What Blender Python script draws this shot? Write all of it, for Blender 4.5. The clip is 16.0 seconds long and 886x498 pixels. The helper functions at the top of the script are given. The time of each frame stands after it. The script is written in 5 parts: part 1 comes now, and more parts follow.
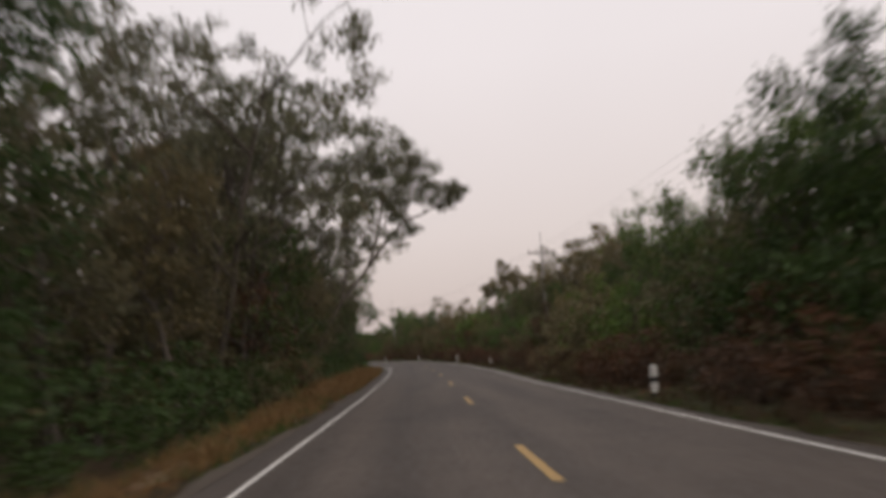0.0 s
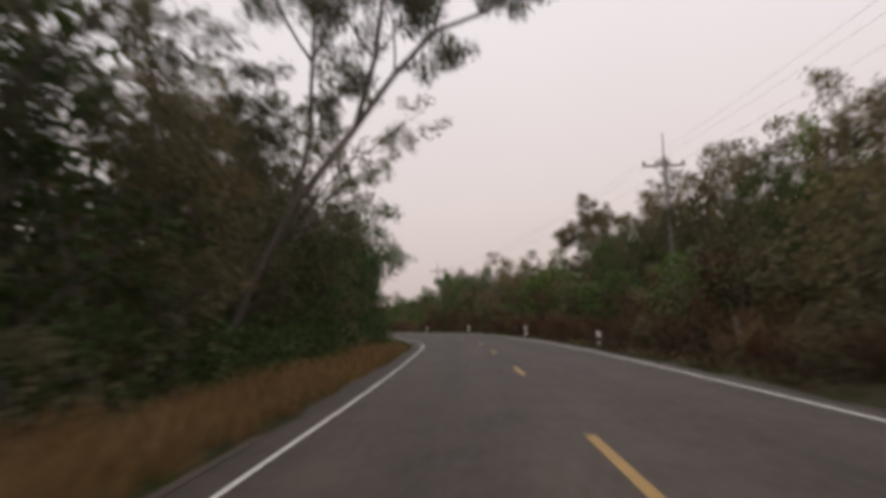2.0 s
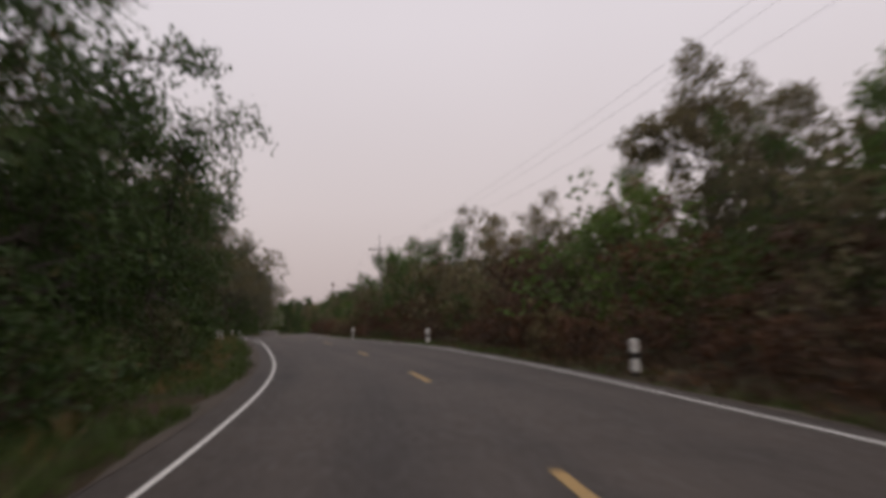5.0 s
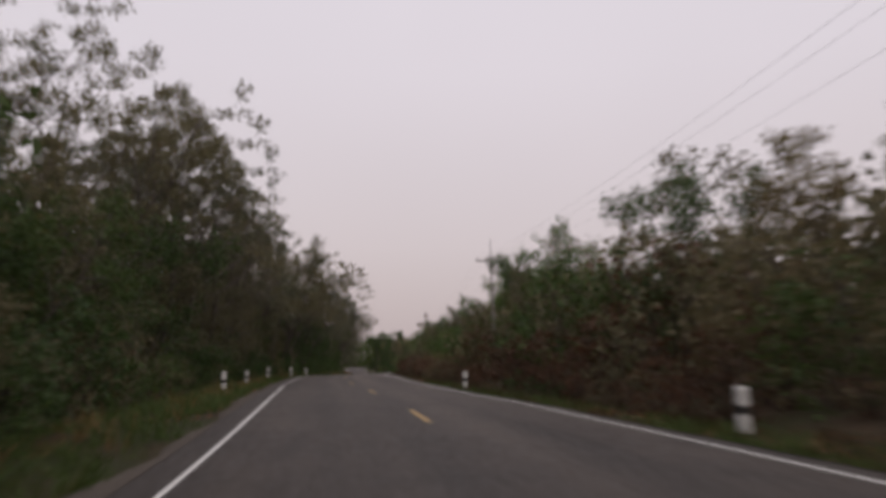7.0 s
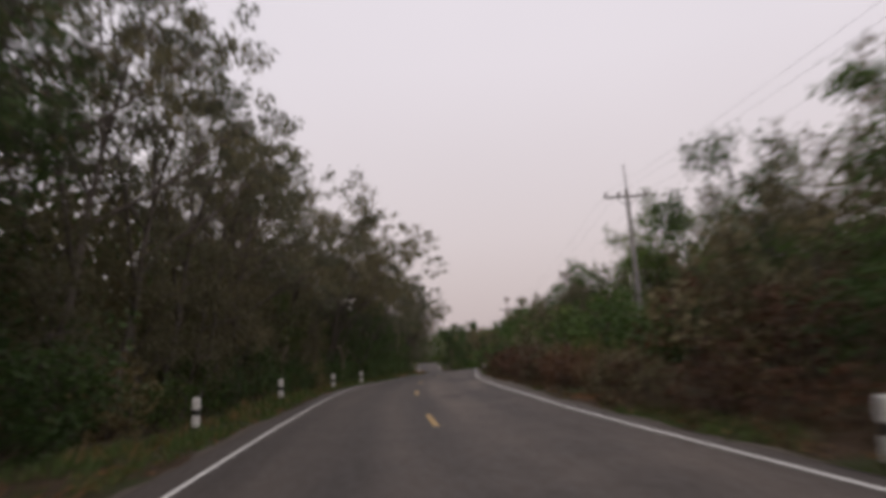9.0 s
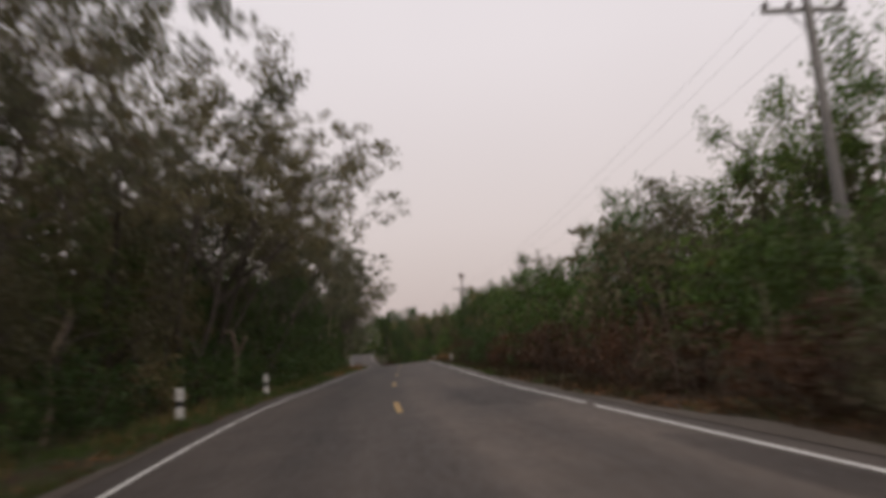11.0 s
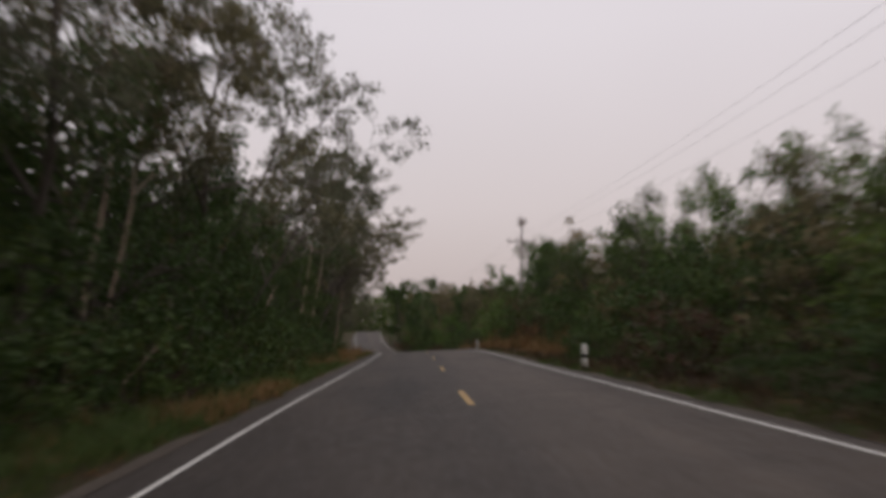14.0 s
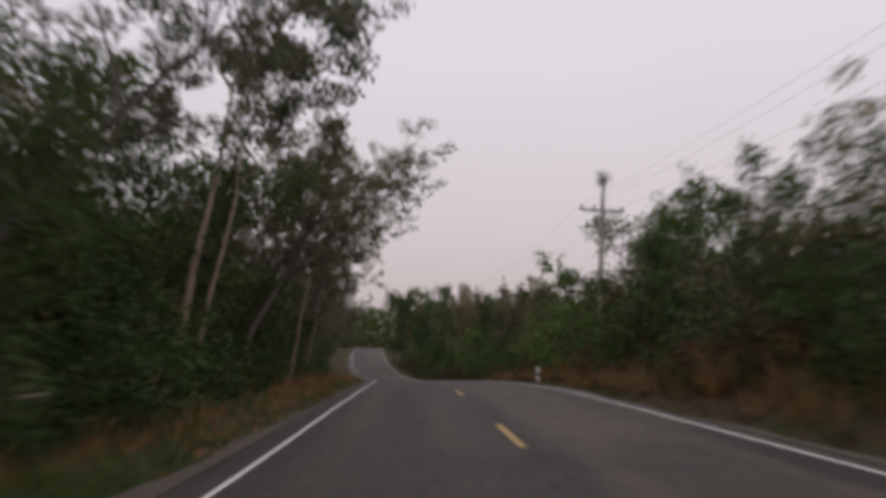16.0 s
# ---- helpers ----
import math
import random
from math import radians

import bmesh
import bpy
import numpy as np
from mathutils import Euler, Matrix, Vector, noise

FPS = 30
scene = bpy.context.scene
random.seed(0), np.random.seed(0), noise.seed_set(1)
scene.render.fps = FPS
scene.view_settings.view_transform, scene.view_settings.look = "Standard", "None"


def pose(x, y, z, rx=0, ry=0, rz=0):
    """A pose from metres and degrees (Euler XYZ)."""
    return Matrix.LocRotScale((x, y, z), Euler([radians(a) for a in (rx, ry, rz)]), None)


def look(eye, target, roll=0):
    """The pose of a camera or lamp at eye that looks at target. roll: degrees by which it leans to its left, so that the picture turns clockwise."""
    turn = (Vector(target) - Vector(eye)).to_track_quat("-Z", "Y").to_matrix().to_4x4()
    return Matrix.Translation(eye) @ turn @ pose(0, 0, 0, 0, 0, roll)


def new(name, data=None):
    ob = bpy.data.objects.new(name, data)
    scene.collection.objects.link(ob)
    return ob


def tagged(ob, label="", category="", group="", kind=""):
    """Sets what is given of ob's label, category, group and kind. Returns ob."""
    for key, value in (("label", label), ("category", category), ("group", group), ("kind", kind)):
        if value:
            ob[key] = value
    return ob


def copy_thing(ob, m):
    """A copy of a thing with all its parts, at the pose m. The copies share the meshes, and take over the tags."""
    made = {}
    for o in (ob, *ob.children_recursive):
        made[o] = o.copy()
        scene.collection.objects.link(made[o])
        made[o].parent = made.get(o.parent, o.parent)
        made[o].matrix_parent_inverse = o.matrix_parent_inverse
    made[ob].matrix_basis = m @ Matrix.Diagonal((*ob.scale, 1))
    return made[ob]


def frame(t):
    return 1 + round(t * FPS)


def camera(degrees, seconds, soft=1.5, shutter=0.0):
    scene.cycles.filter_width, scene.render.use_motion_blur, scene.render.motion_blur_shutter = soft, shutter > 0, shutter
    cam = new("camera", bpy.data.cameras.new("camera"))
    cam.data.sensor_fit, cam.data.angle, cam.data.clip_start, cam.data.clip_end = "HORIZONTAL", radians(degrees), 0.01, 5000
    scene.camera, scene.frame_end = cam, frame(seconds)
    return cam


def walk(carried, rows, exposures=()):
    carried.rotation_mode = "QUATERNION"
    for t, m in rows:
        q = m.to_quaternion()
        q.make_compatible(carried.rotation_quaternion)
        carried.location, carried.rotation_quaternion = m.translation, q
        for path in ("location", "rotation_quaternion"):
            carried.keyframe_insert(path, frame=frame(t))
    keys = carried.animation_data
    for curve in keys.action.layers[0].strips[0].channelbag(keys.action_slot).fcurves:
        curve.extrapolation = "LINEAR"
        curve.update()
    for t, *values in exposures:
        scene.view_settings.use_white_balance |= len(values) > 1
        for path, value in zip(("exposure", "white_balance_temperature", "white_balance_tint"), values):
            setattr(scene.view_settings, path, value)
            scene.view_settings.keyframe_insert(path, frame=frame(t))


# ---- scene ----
cam = camera(61.9, 16.0, soft=4.6, shutter=0.8)

# ---- the road's line: headings, grades and crossfall every 10 m from station -30 ----
HEADING = [1.45, 0.99, 0.52, 0.03, -0.67, -0.65, -0.5, 0.17, 0.84, 0.85, 4.96, 8.91, 11.93, 13.57, 15, 15.27, 13.57, 11.32, 9.52, 7.53, 7.53, 7.84, 7.34, 7.07, 7.94, 8.04, 8.66, 9.88, 11.31, 12.63, 13.63, 14.21, 14.37, 14.26, 14.03, 13.88, 13.79, 13.2, 12.2, 10.8, 9.2, 7.4, 5.6, 4]
SLOPE = [-0.0096, -0.0082, -0.0062, -0.0025, 0.0016, 0.0018, 0.0093, 0.0091, 0.0069, 0.0079, 0.013, 0.0126, 0.0197, 0.0191, 0.005, 0.0057, 0.0116, 0.0072, -0.0015, -0.005, -0.0017, -0.0019, -0.0071, -0.0055, -0.0017, -0.0114, -0.0251, -0.0363, -0.0431, -0.0447, -0.0412, -0.0333, -0.0225, -0.011, 0.016, 0.036, 0.054, 0.066, 0.07, 0.066, 0.05, 0.028, 0.01, 0]
BANK = [0.0019, 0.0022, 0.0028, -0.0009, -0.005, -0.0015, 0.0024, -0.0053, -0.0084, -0.0121, -0.0049, -0.0161, -0.0266, 0.0056, 0.0182, 0.0016, -0.0175, -0.015, -0.0101, -0.0189, -0.0276, -0.0254, -0.0322, -0.0343, -0.0395, -0.0428, -0.033, -0.0219, -0.0144, -0.0091, -0.005, -0.0016, 0.0006, 0.0014, 0.0021, -0.0001, -0.0018, -0.0023, -0.0017, -0.0012, -0.0008, -0.0006, -0.0005, -0.0004]
PATH = [
    (0.0, (-1.365, -4.516, 1.285), (-0.861, 5.368, 2.711), -3.82),
    (0.5, (-1.314, 1.909, 1.262), (-0.879, 11.833, 2.417), -2.35),
    (1.0, (-1.246, 8.551, 1.257), (-0.961, 18.468, 2.505), -2.25),
    (1.5, (-1.191, 15.170, 1.268), (-1.209, 25.106, 2.401), -1.15),
    (2.0, (-1.033, 21.755, 1.284), (-1.245, 31.694, 2.365), -2.99),
    (2.5, (-0.919, 28.288, 1.323), (-0.640, 38.232, 2.337), -3.58),
    (3.0, (-0.876, 34.509, 1.376), (0.141, 44.379, 2.620), -4.24),
    (3.5, (-0.868, 40.818, 1.429), (0.188, 50.684, 2.669), -4.44),
    (4.0, (-0.916, 47.173, 1.479), (0.214, 57.035, 2.682), -3.91),
    (4.5, (-1.077, 53.595, 1.522), (-0.300, 63.478, 2.835), -1.59),
    (5.0, (-1.317, 59.745, 1.564), (-0.851, 69.677, 2.626), -1.56),
    (5.5, (-1.593, 66.061, 1.629), (-1.457, 75.989, 2.824), -1.27),
    (6.0, (-2.166, 72.444, 1.709), (-2.376, 82.354, 3.035), -0.98),
    (6.5, (-3.016, 78.736, 1.780), (-3.555, 88.615, 3.236), -0.69),
    (7.0, (-4.084, 84.797, 1.856), (-4.853, 94.641, 3.444), -0.40),
    (7.3, (-4.788, 88.259, 1.913), (-5.676, 98.079, 3.579), -0.22),
    (7.5, (-5.183, 90.503, 1.963), (-6.124, 100.318, 3.628), -0.40),
    (8.0, (-6.228, 96.235, 2.106), (-7.168, 106.038, 3.839), -1.76),
    (8.2, (-6.699, 98.513, 2.161), (-7.811, 108.327, 3.723), -2.05),
    (8.7, (-8.014, 104.141, 2.263), (-9.452, 113.919, 3.792), -2.71),
    (9.2, (-9.402, 109.727, 2.313), (-11.145, 119.459, 3.808), -3.36),
    (9.7, (-10.849, 115.374, 2.333), (-12.800, 125.072, 3.794), -4.01),
    (10.3, (-12.640, 122.370, 2.366), (-14.711, 132.049, 3.786), -4.79),
    (10.5, (-13.223, 124.766, 2.383), (-14.650, 134.561, 3.800), -6.05),
    (11.0, (-14.635, 130.766, 2.444), (-15.322, 140.653, 3.774), -4.15),
    (11.5, (-15.916, 136.840, 2.503), (-16.364, 146.769, 3.600), -2.03),
    (12.0, (-17.158, 143.059, 2.540), (-18.097, 152.902, 4.039), -1.28),
    (12.5, (-18.192, 149.331, 2.543), (-19.210, 159.188, 3.891), -1.37),
    (13.0, (-19.141, 155.597, 2.519), (-19.888, 165.458, 3.998), -2.10),
    (13.5, (-20.108, 161.827, 2.484), (-20.947, 171.707, 3.778), -0.99),
    (14.0, (-21.047, 168.021, 2.460), (-21.929, 177.922, 3.552), -0.77),
    (14.5, (-22.063, 174.498, 2.446), (-22.904, 184.380, 3.727), 0.07),
    (15.0, (-23.015, 181.151, 2.426), (-23.845, 191.034, 3.703), -0.24),
    (15.5, (-23.993, 187.706, 2.381), (-24.809, 197.585, 3.695), 1.19),
    (16.0, (-24.884, 194.443, 2.334), (-25.883, 204.302, 3.677), 1.04),
]

walk(cam, [(t, look(eye, target, roll)) for t, eye, target, roll in PATH],
     [(0, 0.22, 6700, 10.5), (0.5, 0.25, 6695, 10.7), (1.0, 0.28, 6690, 10.8), (1.5, 0.26, 6680, 11), (2.0, 0.23, 6650, 11.2), (2.5, 0.25, 6620, 11.5), (3.0, 0.14, 6580, 12), (3.5, 0.08, 6550, 12), (5, 0.0, 6500, 14), (7.5, 0.0, 6360, 15), (8.2, 0.05, 6320, 15),
      (10.5, 0.16, 6620, 11.5), (11.5, 0.09, 6590, 11.8), (12.0, 0.12, 6575, 11.9), (12.5, 0.11, 6560, 12), (13.0, 0.10, 6525, 12.1), (13.5, 0.0, 6490, 12.2), (14.0, 0.04, 6455, 12.4), (14.5, 0.07, 6420, 12.5), (16, 0.06, 6300, 13)])

# ---- sky and light: a pale, misty, overcast morning ----
world = bpy.data.worlds.new("overcast_sky")
scene.world = world
world.use_nodes = True
wn, wl = world.node_tree.nodes, world.node_tree.links
wn.clear()
w_out = wn.new("ShaderNodeOutputWorld")
w_bg = wn.new("ShaderNodeBackground")
w_sky = wn.new("ShaderNodeTexSky")
w_sky.sky_type = "NISHITA"
w_sky.sun_disc = False
w_sky.sun_elevation, w_sky.sun_rotation = radians(48), radians(150)
w_sky.dust_density, w_sky.air_density = 6.0, 2.0
w_scale = wn.new("ShaderNodeVectorMath")
w_scale.operation = "SCALE"
w_scale.inputs["Scale"].default_value = 0.10
w_co = wn.new("ShaderNodeTexCoord")
w_sep = wn.new("ShaderNodeSeparateXYZ")
w_ramp = wn.new("ShaderNodeValToRGB")
w_ramp.color_ramp.elements[0].position, w_ramp.color_ramp.elements[0].color = 0.0, (0.52, 0.435, 0.415, 1)
w_ramp.color_ramp.elements[1].position, w_ramp.color_ramp.elements[1].color = 0.75, (0.80, 0.77, 0.80, 1)
e_mid = w_ramp.color_ramp.elements.new(0.16)
e_mid.color = (0.66, 0.585, 0.58, 1)
e_up = w_ramp.color_ramp.elements.new(0.38)
e_up.color = (0.755, 0.70, 0.715, 1)
w_noise = wn.new("ShaderNodeTexNoise")
w_noise.inputs["Scale"].default_value = 1.6
w_noise.inputs["Detail"].default_value = 3.0
w_nr = wn.new("ShaderNodeMapRange")
w_nr.inputs["To Min"].default_value, w_nr.inputs["To Max"].default_value = 0.94, 1.06
w_cloud = wn.new("ShaderNodeVectorMath")
w_cloud.operation = "SCALE"
w_mix = wn.new("ShaderNodeMix")
w_mix.data_type = "RGBA"
w_mix.inputs["Factor"].default_value = 0.9
wl.new(w_co.outputs["Generated"], w_sep.inputs[0])
wl.new(w_co.outputs["Generated"], w_noise.inputs["Vector"])
wl.new(w_sep.outputs["Z"], w_ramp.inputs["Fac"])
wl.new(w_noise.outputs["Fac"], w_nr.inputs["Value"])
wl.new(w_ramp.outputs["Color"], w_cloud.inputs[0])
wl.new(w_nr.outputs["Result"], w_cloud.inputs["Scale"])
wl.new(w_sky.outputs["Color"], w_scale.inputs[0])
wl.new(w_scale.outputs["Vector"], w_mix.inputs["A"])
wl.new(w_cloud.outputs["Vector"], w_mix.inputs["B"])
wl.new(w_mix.outputs["Result"], w_bg.inputs["Color"])
w_bg.inputs["Strength"].default_value = 1.0
wl.new(w_bg.outputs["Background"], w_out.inputs["Surface"])

sun_data = bpy.data.lights.new("sun", "SUN")
sun_data.energy, sun_data.angle, sun_data.color = 0.65, radians(40), (1.0, 0.95, 0.9)
sun = new("sun", sun_data)
sun.matrix_basis = look((0, 0, 45), (-20, 34.6, 0))


# ---- materials ----
def material(name, rough=0.8, spec=0.3):
    m = bpy.data.materials.new(name)
    m.use_nodes = True
    nt = m.node_tree
    b = nt.nodes["Principled BSDF"]
    b.inputs["Roughness"].default_value = rough
    b.inputs["Specular IOR Level"].default_value = spec
    return m, nt, b


def noise_node(nt, scale, detail=4.0, rough=0.6, coord="Object"):
    co = nt.nodes.new("ShaderNodeTexCoord")
    n = nt.nodes.new("ShaderNodeTexNoise")
    n.inputs["Scale"].default_value = scale
    n.inputs["Detail"].default_value = detail
    n.inputs["Roughness"].default_value = rough
    nt.links.new(co.outputs[coord], n.inputs["Vector"])
    return n.outputs["Fac"]


def ramp(nt, fac, stops):
    r = nt.nodes.new("ShaderNodeValToRGB")
    els = r.color_ramp.elements
    while len(els) < len(stops):
        els.new(0.5)
    for e, (pos, col) in zip(els, stops):
        e.position, e.color = pos, (*col, 1)
    nt.links.new(fac, r.inputs["Fac"])
    return r.outputs["Color"]


def mix(nt, fac, a, b, mode="MIX"):
    n = nt.nodes.new("ShaderNodeMix")
    n.data_type, n.blend_type = "RGBA", mode
    for sock, val in ((n.inputs["Factor"], fac), (n.inputs["A"], a), (n.inputs["B"], b)):
        if isinstance(val, (int, float)):
            sock.default_value = val
        elif isinstance(val, tuple):
            sock.default_value = (*val, 1)
        else:
            nt.links.new(val, sock)
    return n.outputs["Result"]


def bump(nt, b, height, strength, dist):
    n = nt.nodes.new("ShaderNodeBump")
    n.inputs["Strength"].default_value, n.inputs["Distance"].default_value = strength, dist
    nt.links.new(height, n.inputs["Height"])
    nt.links.new(n.outputs["Normal"], b.inputs["Normal"])


def leaf_material(name, dark, light, dry, translucent=0.25, rough=0.6):
    """Leaves that differ one from the other and from plant to plant, with light passing through."""
    m, nt, b = material(name, rough, 0.25)
    geo = nt.nodes.new("ShaderNodeNewGeometry")
    info = nt.nodes.new("ShaderNodeObjectInfo")
    col = ramp(nt, geo.outputs["Random Per Island"], [(0.0, dark), (0.55, light), (0.93, light), (1.0, dry)])
    plant = ramp(nt, info.outputs["Random"], [(0.0, (0.66, 0.72, 0.66)), (0.5, (1.0, 1.0, 1.0)), (1.0, (1.18, 1.04, 0.84))])
    col = mix(nt, 1.0, col, plant, "MULTIPLY")
    patch = noise_node(nt, 0.55, 3.0)
    col = mix(nt, patch, col, mix(nt, 1.0, col, (1.24, 1.16, 0.92), "MULTIPLY"))
    nt.links.new(col, b.inputs["Base Color"])
    tr = nt.nodes.new("ShaderNodeBsdfTranslucent")
    nt.links.new(col, tr.inputs["Color"])
    ms = nt.nodes.new("ShaderNodeMixShader")
    ms.inputs["Fac"].default_value = translucent
    nt.links.new(b.outputs["BSDF"], ms.inputs[1])
    nt.links.new(tr.outputs["BSDF"], ms.inputs[2])
    nt.links.new(ms.outputs["Shader"], nt.nodes["Material Output"].inputs["Surface"])
    return m


def bark_material(name, dark, light, scale=6.0):
    m, nt, b = material(name, 0.9, 0.15)
    n = noise_node(nt, scale, 6.0, 0.7)
    big = noise_node(nt, 0.9, 2.0)
    col = mix(nt, big, ramp(nt, n, [(0.3, dark), (0.7, light)]), tuple(0.75 * (a + c) / 2 for a, c in zip(dark, light)))
    nt.links.new(col, b.inputs["Base Color"])
    bump(nt, b, n, 0.6, 0.03)
    return m


# olive and dusty leaf colours are lifted to stand in for mist
LEAF_OLIVE = leaf_material("olive_leaves", (0.080, 0.086, 0.058), (0.120, 0.122, 0.084), (0.14, 0.105, 0.07), 0.48)
LEAF_DEEP = leaf_material("deep_green_leaves", (0.030, 0.054, 0.018), (0.056, 0.094, 0.030), (0.10, 0.072, 0.033), 0.36)
LEAF_GREEN = leaf_material("fresh_green_leaves", (0.056, 0.100, 0.026), (0.090, 0.150, 0.042), (0.13, 0.11, 0.05), 0.40)
LEAF_DRY = leaf_material("dry_brown_leaves", (0.047, 0.025, 0.016), (0.088, 0.046, 0.029), (0.135, 0.080, 0.048), 0.2)
LEAF_DUSTY_HAZED = leaf_material("dusty_hazed_brown_green_leaves", (0.094, 0.090, 0.056), (0.140, 0.128, 0.080), (0.14, 0.10, 0.07), 0.42)
GRASS_DRY = leaf_material("dry_straw_grass", (0.142, 0.083, 0.040), (0.235, 0.144, 0.071), (0.31, 0.21, 0.118), 0.35)
GRASS_TAN = leaf_material("tan_grass", (0.115, 0.080, 0.050), (0.215, 0.150, 0.095), (0.28, 0.21, 0.14), 0.3)
GRASS_DULL = leaf_material("dull_brown_grass", (0.040, 0.027, 0.016), (0.078, 0.050, 0.029), (0.13, 0.086, 0.052), 0.2)
GRASS_GREEN = leaf_material("verge_grass", (0.040, 0.064, 0.017), (0.074, 0.112, 0.032), (0.15, 0.11, 0.055), 0.35)
LITTER = leaf_material("fallen_leaves", (0.105, 0.052, 0.027), (0.190, 0.098, 0.048), (0.24, 0.15, 0.08), 0.1)
BARK = bark_material("grey_brown_bark", (0.06, 0.05, 0.042), (0.15, 0.125, 0.108))
BARK_PALE = bark_material("pale_smooth_bark", (0.21, 0.155, 0.115), (0.42, 0.33, 0.255), 3.0)
BARK_MID = bark_material("dead_brown_bark", (0.10, 0.072, 0.055), (0.22, 0.165, 0.13), 5.0)
TWIG = bark_material("dry_twigs", (0.045, 0.031, 0.024), (0.105, 0.075, 0.056), 9.0)


def ground_material():
    m, nt, b = material("leaf_littered_soil", 0.95, 0.1)
    a = noise_node(nt, 0.35, 5.0, 0.65)
    c = noise_node(nt, 5.0, 6.0, 0.7)
    fine = noise_node(nt, 26.0, 4.0, 0.7)
    soil = ramp(nt, c, [(0.25, (0.028, 0.019, 0.014)), (0.5, (0.055, 0.037, 0.024)), (0.75, (0.10, 0.068, 0.042))])
    green = ramp(nt, fine, [(0.3, (0.030, 0.033, 0.016)), (0.7, (0.060, 0.062, 0.030))])
    sel = ramp(nt, a, [(0.42, (0, 0, 0)), (0.58, (1, 1, 1))])
    nt.links.new(mix(nt, sel, soil, green), b.inputs["Base Color"])
    bump(nt, b, fine, 0.8, 0.05)
    return m


def asphalt_material():
    """Worn asphalt: stone grain, wheel tracks along the lanes, darker mended areas."""
    m, nt, b = material("worn_asphalt", 0.78, 0.35)
    co = nt.nodes.new("ShaderNodeTexCoord")
    sep = nt.nodes.new("ShaderNodeSeparateXYZ")
    nt.links.new(co.outputs["UV"], sep.inputs[0])
    grain = noise_node(nt, 60.0, 3.0, 0.7)
    grain2 = noise_node(nt, 9.0, 5.0, 0.6)
    mp = nt.nodes.new("ShaderNodeMapping")
    mp.inputs["Scale"].default_value = (0.05, 0.9, 1.0)
    nt.links.new(co.outputs["UV"], mp.inputs["Vector"])
    streak = nt.nodes.new("ShaderNodeTexNoise")
    streak.inputs["Scale"].default_value, streak.inputs["Detail"].default_value = 1.0, 4.0
    nt.links.new(mp.outputs["Vector"], streak.inputs["Vector"])
    mp2 = nt.nodes.new("ShaderNodeMapping")
    mp2.inputs["Scale"].default_value = (0.11, 0.34, 1.0)
    nt.links.new(co.outputs["UV"], mp2.inputs["Vector"])
    patch = nt.nodes.new("ShaderNodeTexNoise")
    patch.inputs["Scale"].default_value, patch.inputs["Detail"].default_value = 1.0, 2.5
    nt.links.new(mp2.outputs["Vector"], patch.inputs["Vector"])
    base = ramp(nt, grain, [(0.25, (0.036, 0.0288, 0.0245)), (0.6, (0.062, 0.0493, 0.0415)), (0.85, (0.102, 0.081, 0.068))])
    base = mix(nt, 1.0, base, ramp(nt, streak.outputs["Fac"], [(0.3, (0.72, 0.71, 0.70)), (0.7, (1.33, 1.31, 1.29))]), "MULTIPLY")
    base = mix(nt, 1.0, base, ramp(nt, patch.outputs["Fac"], [(0.0, (1, 1, 1)), (0.60, (1, 1, 1)), (0.66, (0.76, 0.76, 0.77)), (1.0, (0.70, 0.70, 0.71))]), "MULTIPLY")
    blotch = noise_node(nt, 0.75, 5.0, 0.62)
    base = mix(nt, 1.0, base, ramp(nt, blotch, [(0.32, (0.84, 0.83, 0.82)), (0.68, (1.16, 1.15, 1.14))]), "MULTIPLY")
    across = nt.nodes.new("ShaderNodeMapRange")
    for key, val in (("From Min", -3.85), ("From Max", 3.85), ("To Min", 0.0), ("To Max", 1.0)):
        across.inputs[key].default_value = val
    wob = nt.nodes.new("ShaderNodeMath")
    wob.operation = "MULTIPLY_ADD"
    wob.inputs[1].default_value = 0.5
    nt.links.new(streak.outputs["Fac"], wob.inputs[0])
    nt.links.new(sep.outputs["Y"], wob.inputs[2])
    nt.links.new(wob.outputs["Value"], across.inputs["Value"])
    tracks = [(0.0, 0.86), (0.14, 0.98), (0.22, 1.10), (0.32, 0.84), (0.43, 1.06), (0.52, 0.90), (0.62, 1.12), (0.74, 0.90), (0.85, 1.10), (0.97, 0.86)]
    base = mix(nt, 1.0, base, ramp(nt, across.outputs["Result"], [(p, (v, v, v)) for p, v in tracks]), "MULTIPLY")
    # oncoming lane paler than the near one, mostly beyond station 135
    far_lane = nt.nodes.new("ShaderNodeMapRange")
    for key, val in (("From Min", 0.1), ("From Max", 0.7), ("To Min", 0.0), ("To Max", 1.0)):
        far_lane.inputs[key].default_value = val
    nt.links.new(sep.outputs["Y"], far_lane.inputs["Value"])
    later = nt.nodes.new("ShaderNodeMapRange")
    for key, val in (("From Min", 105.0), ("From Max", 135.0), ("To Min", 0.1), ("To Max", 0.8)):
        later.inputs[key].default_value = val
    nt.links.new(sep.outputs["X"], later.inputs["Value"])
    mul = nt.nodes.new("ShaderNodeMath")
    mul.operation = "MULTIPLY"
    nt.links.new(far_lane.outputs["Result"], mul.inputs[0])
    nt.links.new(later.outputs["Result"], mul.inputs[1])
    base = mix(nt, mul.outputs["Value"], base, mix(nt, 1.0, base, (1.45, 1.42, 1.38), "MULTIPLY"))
    # exposure and vignette differences along the road, put into the asphalt's colour
    road_dimming = nt.nodes.new("ShaderNodeMapRange")
    for key, val in (("From Min", 0.0), ("From Max", 260.0), ("To Min", 0.0), ("To Max", 1.0)):
        road_dimming.inputs[key].default_value = val
